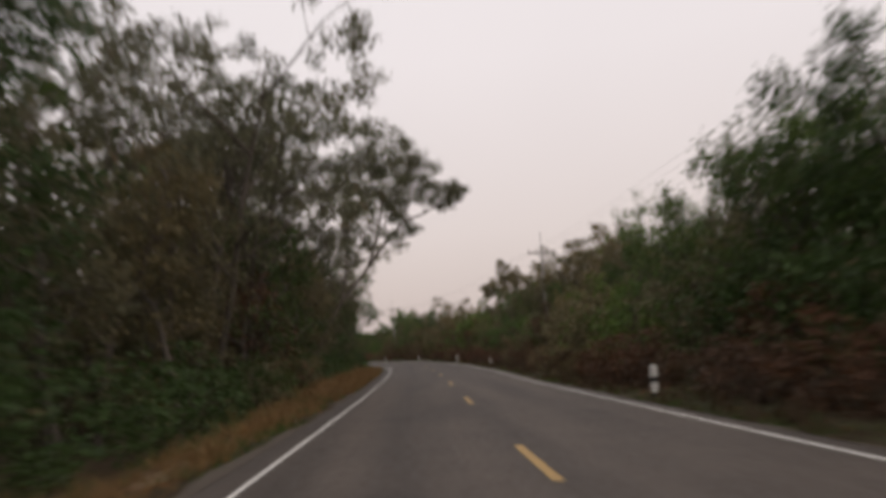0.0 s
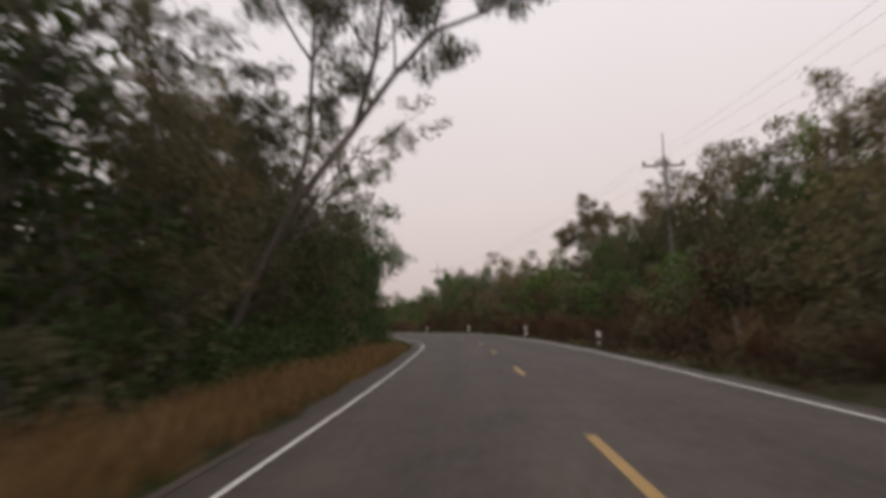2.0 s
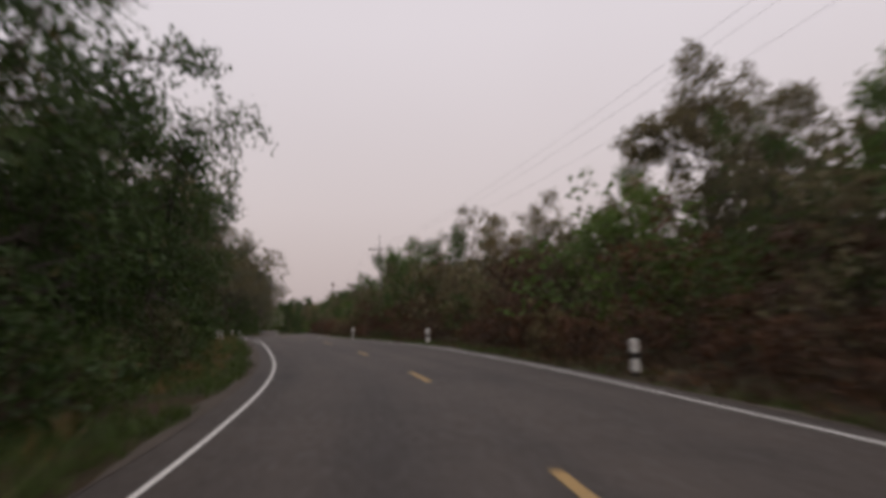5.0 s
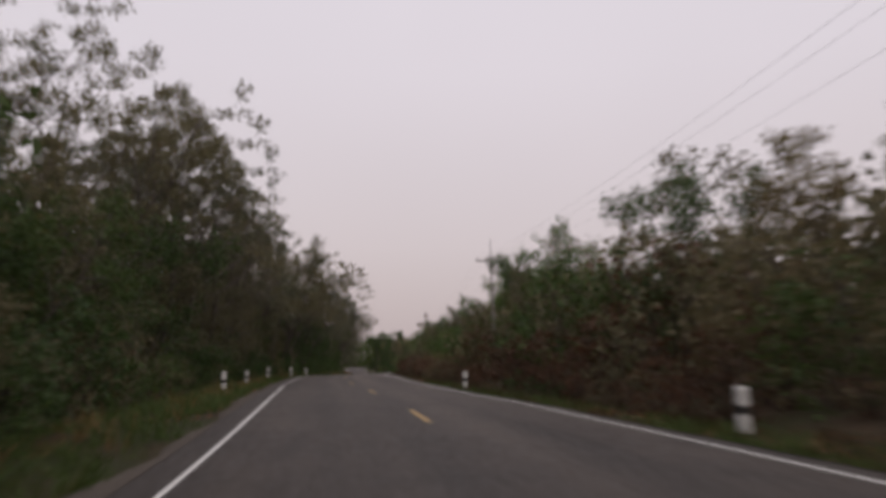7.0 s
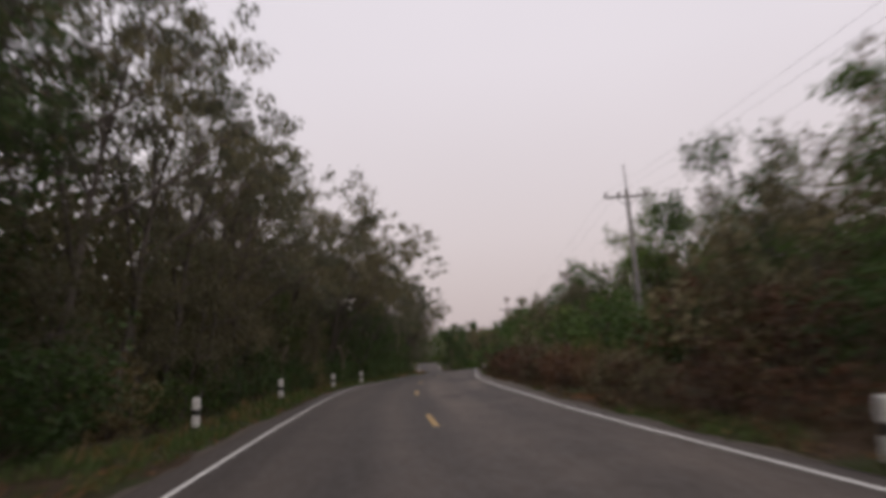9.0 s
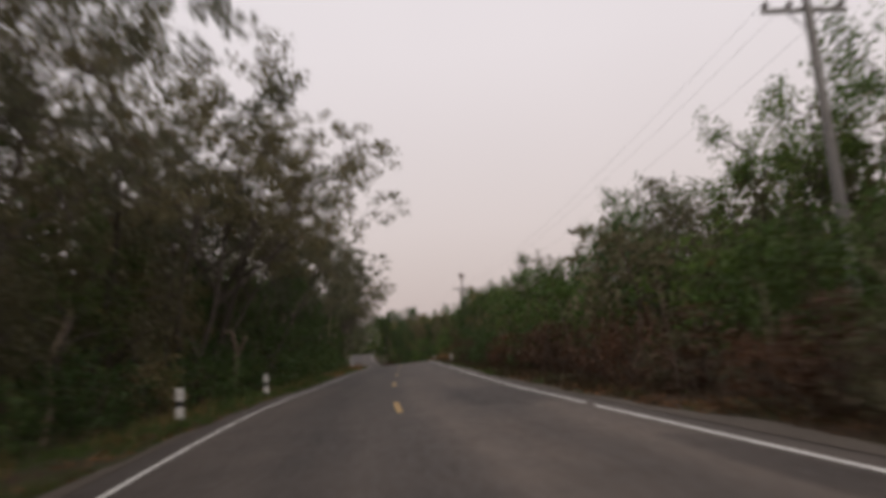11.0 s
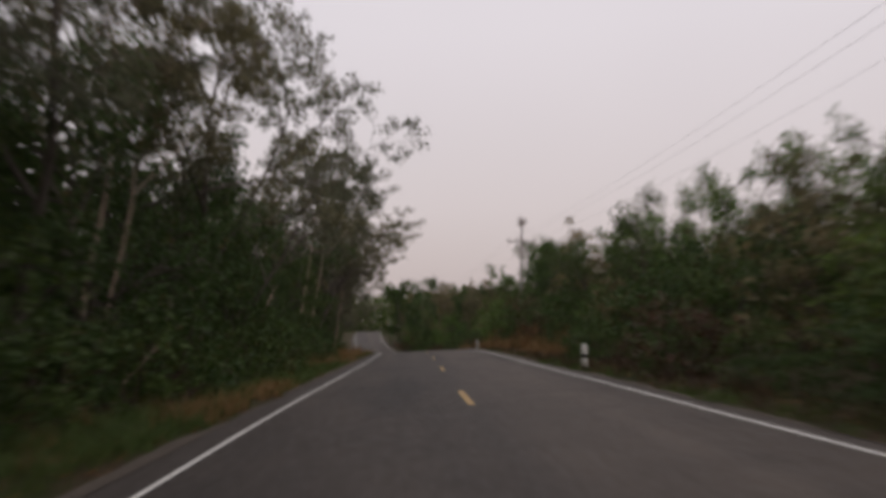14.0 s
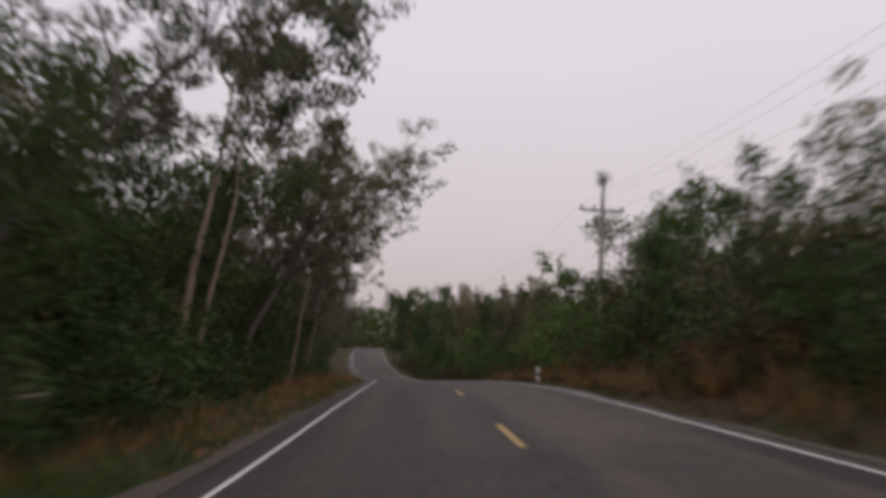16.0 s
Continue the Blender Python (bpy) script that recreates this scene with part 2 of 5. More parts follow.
    nt.links.new(sep.outputs["X"], road_dimming.inputs["Value"])
    base = mix(nt, 1.0, base, ramp(nt, road_dimming.outputs["Result"], [(p, (v, v, v)) for p, v in ((0.0, 1.12), (0.1, 1.08), (0.2, 0.9), (0.27, 0.82), (0.4, 0.85), (0.5, 1.02), (0.58, 0.98), (0.64, 0.74), (1.0, 0.70))]), "MULTIPLY")
    # mended and stained areas: station, offset, half length, half width, shade
    ragged = nt.nodes.new("ShaderNodeTexNoise")
    ragged.inputs["Scale"].default_value, ragged.inputs["Detail"].default_value = 1.4, 5.0
    nt.links.new(co.outputs["UV"], ragged.inputs["Vector"])
    for s0, o0, a, c, shade in ((97.0, 2.0, 2.6, 0.9, 0.78), (125.0, 2.5, 5.5, 1.0, 0.74), (132.8, 1.1, 1.3, 0.5, 0.54), (132.6, 2.5, 4.0, 1.05, 0.56), (137.5, 2.8, 3.4, 0.35, 0.54), (132.4, 1.42, 1.2, 0.14, 1.6), (149.8, 2.2, 4.4, 1.1, 0.52), (142.0, 1.6, 3.2, 0.5, 1.14), (205.0, 1.7, 2.4, 0.9, 0.70), (204.6, 2.95, 4.6, 0.36, 0.46)):
        away = nt.nodes.new("ShaderNodeVectorMath")
        away.operation = "SUBTRACT"
        away.inputs[1].default_value = (s0, o0, 0)
        nt.links.new(co.outputs["UV"], away.inputs[0])
        size = nt.nodes.new("ShaderNodeVectorMath")
        size.operation = "MULTIPLY"
        size.inputs[1].default_value = (1 / a, 1 / c, 0)
        nt.links.new(away.outputs["Vector"], size.inputs[0])
        dist = nt.nodes.new("ShaderNodeVectorMath")
        dist.operation = "LENGTH"
        nt.links.new(size.outputs["Vector"], dist.inputs[0])
        rim = nt.nodes.new("ShaderNodeMath")
        rim.operation = "MULTIPLY_ADD"
        rim.inputs[1].default_value = 1.3
        nt.links.new(ragged.outputs["Fac"], rim.inputs[0])
        nt.links.new(dist.outputs["Value"], rim.inputs[2])
        rim2 = nt.nodes.new("ShaderNodeMapRange")
        for key, val in (("From Min", 1.35), ("From Max", 1.75), ("To Min", 1.0), ("To Max", 0.0)):
            rim2.inputs[key].default_value = val
        nt.links.new(rim.outputs["Value"], rim2.inputs["Value"])
        base = mix(nt, rim2.outputs["Result"], base, mix(nt, 1.0, base, (shade, shade * 0.98, shade * 0.97), "MULTIPLY"))
    nt.links.new(base, b.inputs["Base Color"])
    nt.links.new(ramp(nt, grain2, [(0.3, (0.62, 0.62, 0.62)), (0.7, (0.9, 0.9, 0.9))]), b.inputs["Roughness"])
    bump(nt, b, grain, 0.5, 0.01)
    return m


def paint_material(name, colour, worn):
    m, nt, b = material(name, 0.65, 0.3)
    n = noise_node(nt, 22.0, 5.0, 0.75)
    n2 = noise_node(nt, 1.3, 3.0)
    col = ramp(nt, n, [(0.36, worn), (0.5, colour)])
    col = mix(nt, n2, col, mix(nt, 0.45, col, worn))
    nt.links.new(col, b.inputs["Base Color"])
    bump(nt, b, n, 0.3, 0.005)
    return m


SOIL = ground_material()
ASPHALT = asphalt_material()
WHITE_LINE = paint_material("white_road_paint", (0.80, 0.78, 0.74), (0.42, 0.40, 0.37))
YELLOW_LINE = paint_material("yellow_road_paint", (0.44, 0.27, 0.08), (0.19, 0.135, 0.075))
POST_WHITE = paint_material("chalky_white_paint", (0.66, 0.65, 0.62), (0.34, 0.31, 0.27))
POST_BLACK = paint_material("black_paint", (0.014, 0.014, 0.014), (0.06, 0.055, 0.05))
CONCRETE = bark_material("weathered_concrete", (0.20, 0.185, 0.175), (0.34, 0.32, 0.30), 5.0)
GRAVEL = bark_material("edge_gravel", (0.056, 0.046, 0.038), (0.145, 0.120, 0.098), 14.0)
SAND = bark_material("pale_sandy_soil", (0.12, 0.085, 0.055), (0.27, 0.20, 0.14), 7.0)
STEEL = material("galvanised_steel", 0.5, 0.5)[0]
STEEL.node_tree.nodes["Principled BSDF"].inputs["Base Color"].default_value = (0.16, 0.15, 0.15, 1)
CABLE = material("dull_aluminium_cable", 0.6, 0.4)[0]
CABLE.node_tree.nodes["Principled BSDF"].inputs["Base Color"].default_value = (0.10, 0.095, 0.095, 1)
CERAMIC = material("brown_glazed_ceramic", 0.3, 0.5)[0]
CERAMIC.node_tree.nodes["Principled BSDF"].inputs["Base Color"].default_value = (0.07, 0.045, 0.035, 1)


# ---- the road's frame: a station along it, an offset to its right, a height over it ----
STATION = np.arange(-30.0, 401.0, 1.0)
KNOT = np.arange(-30.0, 401.0, 10.0)
HEAD = np.radians(np.interp(STATION, KNOT, HEADING))
GRADE = np.interp(STATION, KNOT, SLOPE)
TILT = np.interp(STATION, KNOT, BANK)
mid_h, mid_g = (HEAD[1:] + HEAD[:-1]) / 2, (GRADE[1:] + GRADE[:-1]) / 2
RX = np.concatenate([[0], np.cumsum(-np.sin(mid_h))])
RY = np.concatenate([[0], np.cumsum(np.cos(mid_h))])
RZ = np.concatenate([[0], np.cumsum(mid_g)])
RX, RY, RZ = RX - RX[30], RY - RY[30], RZ - RZ[30]
HALF, HALF_R = 3.85, 3.58
GAP = (144.7, 145.4)
# guide posts: station, offset and, for some, how deep they have sunk
POSTS = [(14, 4.5), (54, 4.65, -0.14), (75, 4.45), (96, 4.4), (116, 4.2), (193, 4.27), (233, 4.7), (114, -5.3, -0.12), (127, -5.5), (138, -5.3), (150, -4.9), (162, -5.0)]


def heading(s):
    return float(np.interp(s, STATION, HEAD))


def at(s, off, up=0.0):
    """Points in the world for stations, offsets and heights (arrays or numbers)."""
    s, off, up = np.broadcast_arrays(np.asarray(s, float), np.asarray(off, float), np.asarray(up, float))
    h, b = np.interp(s, STATION, HEAD), np.interp(s, STATION, TILT)
    beyond = np.where(s < -30, s + 30, np.where(s > 400, s - 400, 0))
    x = np.interp(s, STATION, RX) + off * np.cos(h) - beyond * np.sin(h)
    y = np.interp(s, STATION, RY) + off * np.sin(h) + beyond * np.cos(h)
    z = np.interp(s, STATION, RZ) - b * np.clip(off, -5, 5) + up
    return np.stack([x, y, z], -1)


def ground_up(s, off):
    """The ground's height over the road: a low verge, a slight ditch to one side, a bank to the other."""
    off = np.asarray(off, float)
    s = np.asarray(s, float)
    wave = 0.10 * np.sin(s * 0.31 + off * 0.7) + 0.07 * np.sin(s * 0.83 - off * 1.3)
    a = np.abs(off)
    verge = -0.10 + 0 * off
    left = np.where(off < -5.5, -0.30 * np.clip((-off - 5.5) / 3.0, 0, 1) + 0.9 * np.clip((-off - 11) / 20, 0, 1), 0)
    right = np.where(off > 5.2, 0.55 * np.clip((off - 5.2) / 4.0, 0, 1) + 1.0 * np.clip((off - 11) / 20, 0, 1), 0)
    return verge + left + right + wave * np.clip((a - 4.6) / 2.0, 0, 1)


# ---- mesh helpers ----
def mesh_of(name, verts, faces, mat, smooth=False):
    me = bpy.data.meshes.new(name)
    me.from_pydata([tuple(map(float, v)) for v in verts], [], [tuple(map(int, f)) for f in faces])
    me.materials.append(mat)
    if smooth:
        me.polygons.foreach_set("use_smooth", [True] * len(me.polygons))
    me.update()
    return me


def empty_thing(name, m=None):
    ob = new(name)
    ob.empty_display_size = 0.2
    if m is not None:
        ob.matrix_basis = m
    return ob


def part_of(name, me, parent, label=""):
    ob = new(name, me)
    ob.parent = parent
    return tagged(ob, label)


class Heap:
    """Collects vertices and faces of one mesh."""

    def __init__(self):
        self.v, self.f, self.n = [], [], 0

    def add(self, verts, faces):
        self.v.append(np.asarray(verts, float))
        self.f += [tuple(i + self.n for i in f) for f in faces]
        self.n += len(verts)

    def tube(self, pts, r0, r1, sides):
        pts = np.asarray(pts, float)
        n = len(pts)
        d = np.gradient(pts, axis=0)
        d /= np.linalg.norm(d, axis=1)[:, None] + 1e-9
        ref = np.array([0.31, 0.95, 0.05])
        a = np.cross(d, ref)
        a /= np.linalg.norm(a, axis=1)[:, None] + 1e-9
        b = np.cross(d, a)
        ang = np.arange(sides) * 2 * math.pi / sides
        rad = np.linspace(r0, r1, n)[:, None, None]
        ring = pts[:, None] + rad * (np.cos(ang)[None, :, None] * a[:, None] + np.sin(ang)[None, :, None] * b[:, None])
        faces = [(i * sides + j, i * sides + (j + 1) % sides, (i + 1) * sides + (j + 1) % sides, (i + 1) * sides + j)
                 for i in range(n - 1) for j in range(sides)]
        faces.append(tuple(range((n - 1) * sides, n * sides)))
        self.add(ring.reshape(-1, 3), faces)

    def leaves(self, rng, centre, length, width, droop=0.3):
        """Small pointed leaf blades, each turned its own way."""
        c = np.asarray(centre, float)
        n = len(c)
        d = rng.normal(size=(n, 3))
        d[:, 2] -= droop * 2
        d /= np.linalg.norm(d, axis=1)[:, None]
        side = np.cross(d, rng.normal(size=(n, 3)))
        side /= np.linalg.norm(side, axis=1)[:, None] + 1e-9
        ln = (length * rng.uniform(0.65, 1.35, n))[:, None]
        wd = (width * rng.uniform(0.7, 1.3, n))[:, None]
        v = np.stack([c - d * ln * 0.5 + side * wd * 0.3, c - d * ln * 0.15 - side * wd * 0.7, c + d * ln * 0.6 + side * wd * 0.2], 1).reshape(-1, 3)
        k = np.arange(n) * 3
        self.add(v, [(i, i + 1, i + 2) for i in k])

    def mesh(self, name, mat, smooth=False):
        return mesh_of(name, np.concatenate(self.v), self.f, mat, smooth)


# ---- the ground: one sheet to the horizon ----
def build_ground():
    xs = np.concatenate([[-3000, -1200, -500, -260, -170, -125], np.arange(-100, 61, 2.0), [85, 130, 220, 460, 1200, 3000]])
    ys = np.concatenate([[-3000, -1200, -400, -160, -80, -50], np.arange(-34, 405, 2.0), [430, 480, 600, 1000, 1800, 3000]])
    gx, gy = np.meshgrid(xs, ys, indexing="ij")
    px, py = gx.ravel(), gy.ravel()
    near = ((px[:, None] - RX[None]) ** 2 + (py[:, None] - RY[None]) ** 2).argmin(1)
    s = STATION[near]
    off = (px - RX[near]) * np.cos(HEAD[near]) + (py - RY[near]) * np.sin(HEAD[near])
    dist = np.hypot(px - RX[near], py - RY[near])
    off = np.sign(off) * np.minimum(dist, 60)
    z = RZ[near] - TILT[near] * np.clip(off, -5, 5) + ground_up(s, off)
    n = len(ys)
    faces = [(i * n + j, (i + 1) * n + j, (i + 1) * n + j + 1, i * n + j + 1) for i in range(len(xs) - 1) for j in range(n - 1)]
    ob = new("ground", mesh_of("ground", np.stack([px, py, z], -1), faces, SOIL, True))
    tagged(ob, "brown leaf-littered soil with patches of low green growth", "ground", kind="structure")


def ribbon(name, s0, s1, offs, ups, mat, step=1.0, uv=False):
    st = np.append(np.arange(s0, s1, step), s1)
    offs = np.asarray(offs, float)
    v = at(st[:, None], offs[None], np.asarray(ups, float)[None]).reshape(-1, 3)
    k = len(offs)
    faces = [(i * k + j, i * k + j + 1, (i + 1) * k + j + 1, (i + 1) * k + j) for i in range(len(st) - 1) for j in range(k - 1)]
    me = mesh_of(name, v, faces, mat, False)
    if uv:
        lay = me.uv_layers.new(name="road")
        so = np.stack(np.meshgrid(st, offs, indexing="ij"), -1).reshape(-1, 2)
        idx = np.empty(len(me.loops), int)
        me.loops.foreach_get("vertex_index", idx)
        lay.data.foreach_set("uv", so[idx].ravel())
    return me


def build_road():
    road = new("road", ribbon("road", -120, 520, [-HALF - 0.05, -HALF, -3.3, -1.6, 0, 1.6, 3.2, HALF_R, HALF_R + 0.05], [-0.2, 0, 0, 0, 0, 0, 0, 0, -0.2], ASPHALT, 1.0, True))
    tagged(road, "grey worn two-lane asphalt road with mended patches", "road", kind="structure")
    rng = np.random.default_rng(5)
    for sign in (-1, 1):
        st = np.arange(-60, 360, 0.5)
        outer = (4.12 if sign < 0 else 3.92) + 0.18 * np.sin(st * 0.37 + sign) + 0.12 * np.sin(st * 1.3) + rng.uniform(-0.06, 0.06, len(st))
        if sign < 0:
            outer += 0.15 + 0.7 * np.exp(-((st - 202) / 4.0) ** 2)
        else:
            outer += np.where(st < 124, -0.14, 0.12) + 0.5 * np.exp(-((st - 142) / 7.0) ** 2)
        inner = np.full(len(st), (HALF if sign < 0 else HALF_R) - 0.06)
        v = np.stack([at(st, sign * inner, 0.010), at(st, sign * (inner + outer) / 2, -0.02 + rng.uniform(-0.012, 0.012, len(st))), at(st, sign * outer, -0.16)], 1).reshape(-1, 3)
        f = []
        for i in range(len(st) - 1):
            for j in range(2):
                q = (i * 3 + j, i * 3 + j + 1, i * 3 + j + 4, i * 3 + j + 3)
                f.append(q if sign > 0 else q[::-1])
        ob = new("road_shoulder", mesh_of("road_shoulder", v, f, GRAVEL))
        tagged(ob, "narrow crumbling gravel shoulder along the asphalt", "shoulder", kind="structure")
    for off, s0, s1 in ((-3.318, -60, 400), (3.163, -60, GAP[0]), (3.20, GAP[1], 400)):
        line = new("edge_line", ribbon("edge_line", s0, s1, [off - 0.032, off + 0.032], [0.006, 0.006], WHITE_LINE, 1.0))
        tagged(line, "worn white painted line along the road edge", "road marking", kind="structure")
    for k in range(-3, 32):
        s0 = 2.93 + 12 * k
        dash = new("centre_dash", ribbon("centre_dash", s0, s0 + 3, [-0.06, 0.06], [0.006, 0.006], YELLOW_LINE, 1.0))
        tagged(dash, "worn yellow painted dash on the road's centre", "road marking", "centre dashes", "structure")


# ---- plants ----
def unit(v):
    return v / (np.linalg.norm(v) + 1e-9)


def branch(rng, limbs, tips, p, d, length, r, level, cfg):
    n = 8 if level == 0 else 4
    pts = [p]
    for i in range(n):
        d = unit(d + rng.normal(0, cfg["wiggle"], 3) + np.array([0, 0, cfg["rise"][level]]))
        p = p + d * length / n
        pts.append(p)
    last = level == len(cfg["kids"])
    limbs.append((pts, r, r * (0.3 if level else 0.12), level))
    if level == 0:
        tips += [pts[-1], pts[-1] * 0.6 + pts[-2] * 0.4, pts[-2]]
    if last:
        tips += [pts[-1], pts[-2], pts[-3]]
        return
    if level and level == len(cfg["kids"]) - 1 and cfg.get("full"):
        tips += [pts[-1], pts[-2]]
    k = cfg["kids"][level]
    az = rng.uniform(0, 2 * math.pi)
    for j in range(k):
        t = cfg["start"][level] + (1 - cfg["start"][level]) * (j + rng.uniform(0, 0.6)) / k
        x = min(t, 0.999) * n
        i = int(x)
        q = np.asarray(pts[i]) + (np.asarray(pts[i + 1]) - np.asarray(pts[i])) * (x - i)
        dd = unit(np.asarray(pts[i + 1]) - np.asarray(pts[i]))
        az += 2.4 + rng.normal(0, 0.4)
        a = unit(np.cross(dd, [0.2, 0.9, 0.3]))
        b = np.cross(dd, a)
        ang = radians(cfg["angle"][level] + rng.normal(0, 9))
        nd = unit(dd * math.cos(ang) + (a * math.cos(az) + b * math.sin(az)) * math.sin(ang) + np.array(cfg.get("pull", (0, 0, 0))))
        branch(rng, limbs, tips, q, nd, length * cfg["ratio"][level] * rng.uniform(0.75, 1.2) * (1.15 - 0.45 * t), r * (1 - 0.6 * t) * 0.62, level + 1, cfg)


def clumped(rng, centres, n, spread):
    """n points round each centre, in a flattened ball with a soft rim."""
    d = rng.normal(size=(len(centres) * n, 3))
    d /= np.linalg.norm(d, axis=1)[:, None]
    r = spread * 1.75 * rng.uniform(0, 1, len(d)) ** 0.45
    return np.repeat(centres, n, 0) + d * r[:, None] * np.array([1, 1, 0.75])


def tree_parts(name, cfg, seed, bark, leaf):
    """A tree: Empty at its foot, a trunk with limbs and a crown of many small leaves."""
    rng = np.random.default_rng(seed)
    limbs, tips = [], []
    for d, length, r in cfg["stems"]:
        branch(rng, limbs, tips, np.array([rng.normal(0, 0.12), rng.normal(0, 0.12), -0.25]), unit(np.array(d, float)), length, r, 0, cfg)
    wood = Heap()
    for pts, r0, r1, level in limbs:
        wood.tube(pts if level < 2 else pts[::2], r0, r1, (8, 5, 3, 3)[min(level, 3)])
    crown = Heap()
    tips = np.array(tips)
    n = cfg["leaves"]
    c = clumped(rng, tips, n, cfg["clump"])
    crown.leaves(rng, c, cfg["leaf"][0], cfg["leaf"][1], cfg.get("droop", 0.3))
    root = empty_thing(name)
    part_of("trunk", wood.mesh("trunk", bark, True), root)
    part_of("crown", crown.mesh("crown", leaf), root)
    return root


def shrub_parts(name, size, seed, bark, leaf, clumps, per, blade, stems=7, hollow=0.5):
    """A shrub: stems that fan out from the foot, and a lumpy head of leaves."""
    rng = np.random.default_rng(seed)
    w, h = size
    d = rng.normal(size=(clumps, 3))
    d /= np.linalg.norm(d, axis=1)[:, None]
    rad = rng.uniform(hollow, 1.0, clumps) ** 0.6
    lump = 1 + 0.25 * np.sin(d[:, 0] * 4 + seed) + 0.2 * np.sin(d[:, 1] * 5 + d[:, 2] * 3)
    c = d * (rad * lump)[:, None] * np.array([w / 2, w / 2, h * 0.5]) + np.array([0, 0, h * 0.5])
    c[:, 2] = np.maximum(c[:, 2], 0.12)
    wood = Heap()
    for i in range(stems):
        tip = c[rng.integers(clumps)]
        foot = np.array([rng.normal(0, 0.15), rng.normal(0, 0.15), -0.2])
        m1 = foot + (tip - foot) * 0.4 + rng.normal(0, 0.12, 3) + np.array([0, 0, 0.25])
        m2 = foot + (tip - foot) * 0.75 + rng.normal(0, 0.12, 3) + np.array([0, 0, 0.15])
        wood.tube([foot, m1, m2, tip * 1.03], 0.035 * (h / 3) ** 0.5, 0.008, 4)
        e = tip + rng.normal(0, 0.25, 3) + np.array([0, 0, 0.3])
        wood.tube([m2, (m2 + e) / 2 + rng.normal(0, 0.06, 3), e], 0.012, 0.004, 3)
    head = Heap()
    cc = clumped(rng, c, per, 0.22 * (h / 3) ** 0.5)
    head.leaves(rng, cc, blade[0], blade[1], 0.25)
    root = empty_thing(name)
    part_of("branching", wood.mesh("branching", bark, True), root)
    part_of("foliage", head.mesh("foliage", leaf), root)
    return root


class Kind:
    """A few builds of one kind of plant; each build stands once itself and is then copied."""

    def __init__(self, roots, label, category, group):
        self.roots, self.fresh = roots, set(range(len(roots)))
        self.heights = [max(c.bound_box[k][2] for c in r.children for k in range(8)) * 0.96 for r in roots]
        for r in roots:
            tagged(r, label, category, group)

    def place(self, rng, s, off, height=None, turn=None, which=None, squash=1.0, sink=0.06):
        i = int(rng.integers(len(self.roots))) if which is None else which
        p = at(s, off, float(ground_up(s, off)) - sink)
        yaw = heading(s) + (rng.uniform(0, 2 * math.pi) if turn is None else turn)
        k = 1.0 if height is None else height / self.heights[i]
        rot = Euler((0, 0, yaw)).to_quaternion()
        if i in self.fresh and 0.93 < k < 1.08:
            self.fresh.discard(i)
            self.roots[i].matrix_basis = Matrix.LocRotScale(Vector(p), rot, None)
            return self.roots[i]
        return copy_thing(self.roots[i], Matrix.LocRotScale(Vector(p), rot, Vector((k * squash, k * squash, k))))


build_ground()
build_road()

TALL = dict(wiggle=0.10, rise=(0.05, 0.04, 0.01, -0.06), kids=(8, 4, 3), start=(0.34, 0.35, 0.3), angle=(50, 42, 45), ratio=(0.46, 0.52, 0.55), leaves=21, clump=0.22, leaf=(0.150, 0.082), droop=0.6)
LOW = dict(wiggle=0.14, rise=(0.06, 0.03, 0.0), kids=(10, 7), start=(0.16, 0.22), angle=(58, 50), ratio=(0.33, 0.52), leaves=15, clump=0.28, leaf=(0.140, 0.094), droop=0.3, full=True)


def tall_trees(coarse=False):
    shapes = [
        [((0.30, 0.05, 1), 10.5, 0.13)],
        [((0.42, -0.1, 1), 9.5, 0.12), ((-0.10, 0.2, 1), 9.5, 0.10)],
        [((0.12, 0.1, 1), 11.5, 0.14)],
        [((0.55, 0.05, 1), 9.2, 0.11), ((0.15, -0.25, 1), 10.5, 0.12)],
    ]
    roots = []
    for i, stems in enumerate(shapes):
        cfg = dict(TALL, stems=stems)
        if len(stems) > 1:
            cfg["kids"] = (5, 4, 3)
            cfg["leaves"] = 18
        if coarse:
            cfg["leaves"], cfg["leaf"] = 9, (0.24, 0.13)
        roots.append(tree_parts("tall_roadside_tree", cfg, 11 + i, BARK, LEAF_OLIVE))
    return Kind(roots, "tall slender tree with thin grey-brown limbs and sparse olive leaves", "tree", "tall roadside trees")


def sparse_trees():
    shapes = [[((0.22, 0.05, 1), 9.2, 0.13), ((0.02, -0.22, 1), 10.5, 0.12)], [((0.10, 0.1, 1), 11.0, 0.15)], [((0.16, -0.12, 1), 10.2, 0.13)], [((0.44, 0.05, 1), 10.5, 0.08), ((0.08, -0.2, 1), 9.8, 0.09)]]
    roots = []
    for i, stems in enumerate(shapes):
        cfg = dict(TALL, stems=stems, kids=(6 if len(stems) > 1 else 9, 4, 3), start=(0.40, 0.3, 0.25), ratio=(0.36, 0.52, 0.55), leaves=16, clump=0.17, leaf=(0.128, 0.067), wiggle=0.12)
        roots.append(tree_parts("sparse_roadside_tree", cfg, 31 + i, BARK, LEAF_OLIVE))
    return Kind(roots, "tall airy tree with wavering thin limbs and loose tufts of leaves", "tree", "airy tall trees")


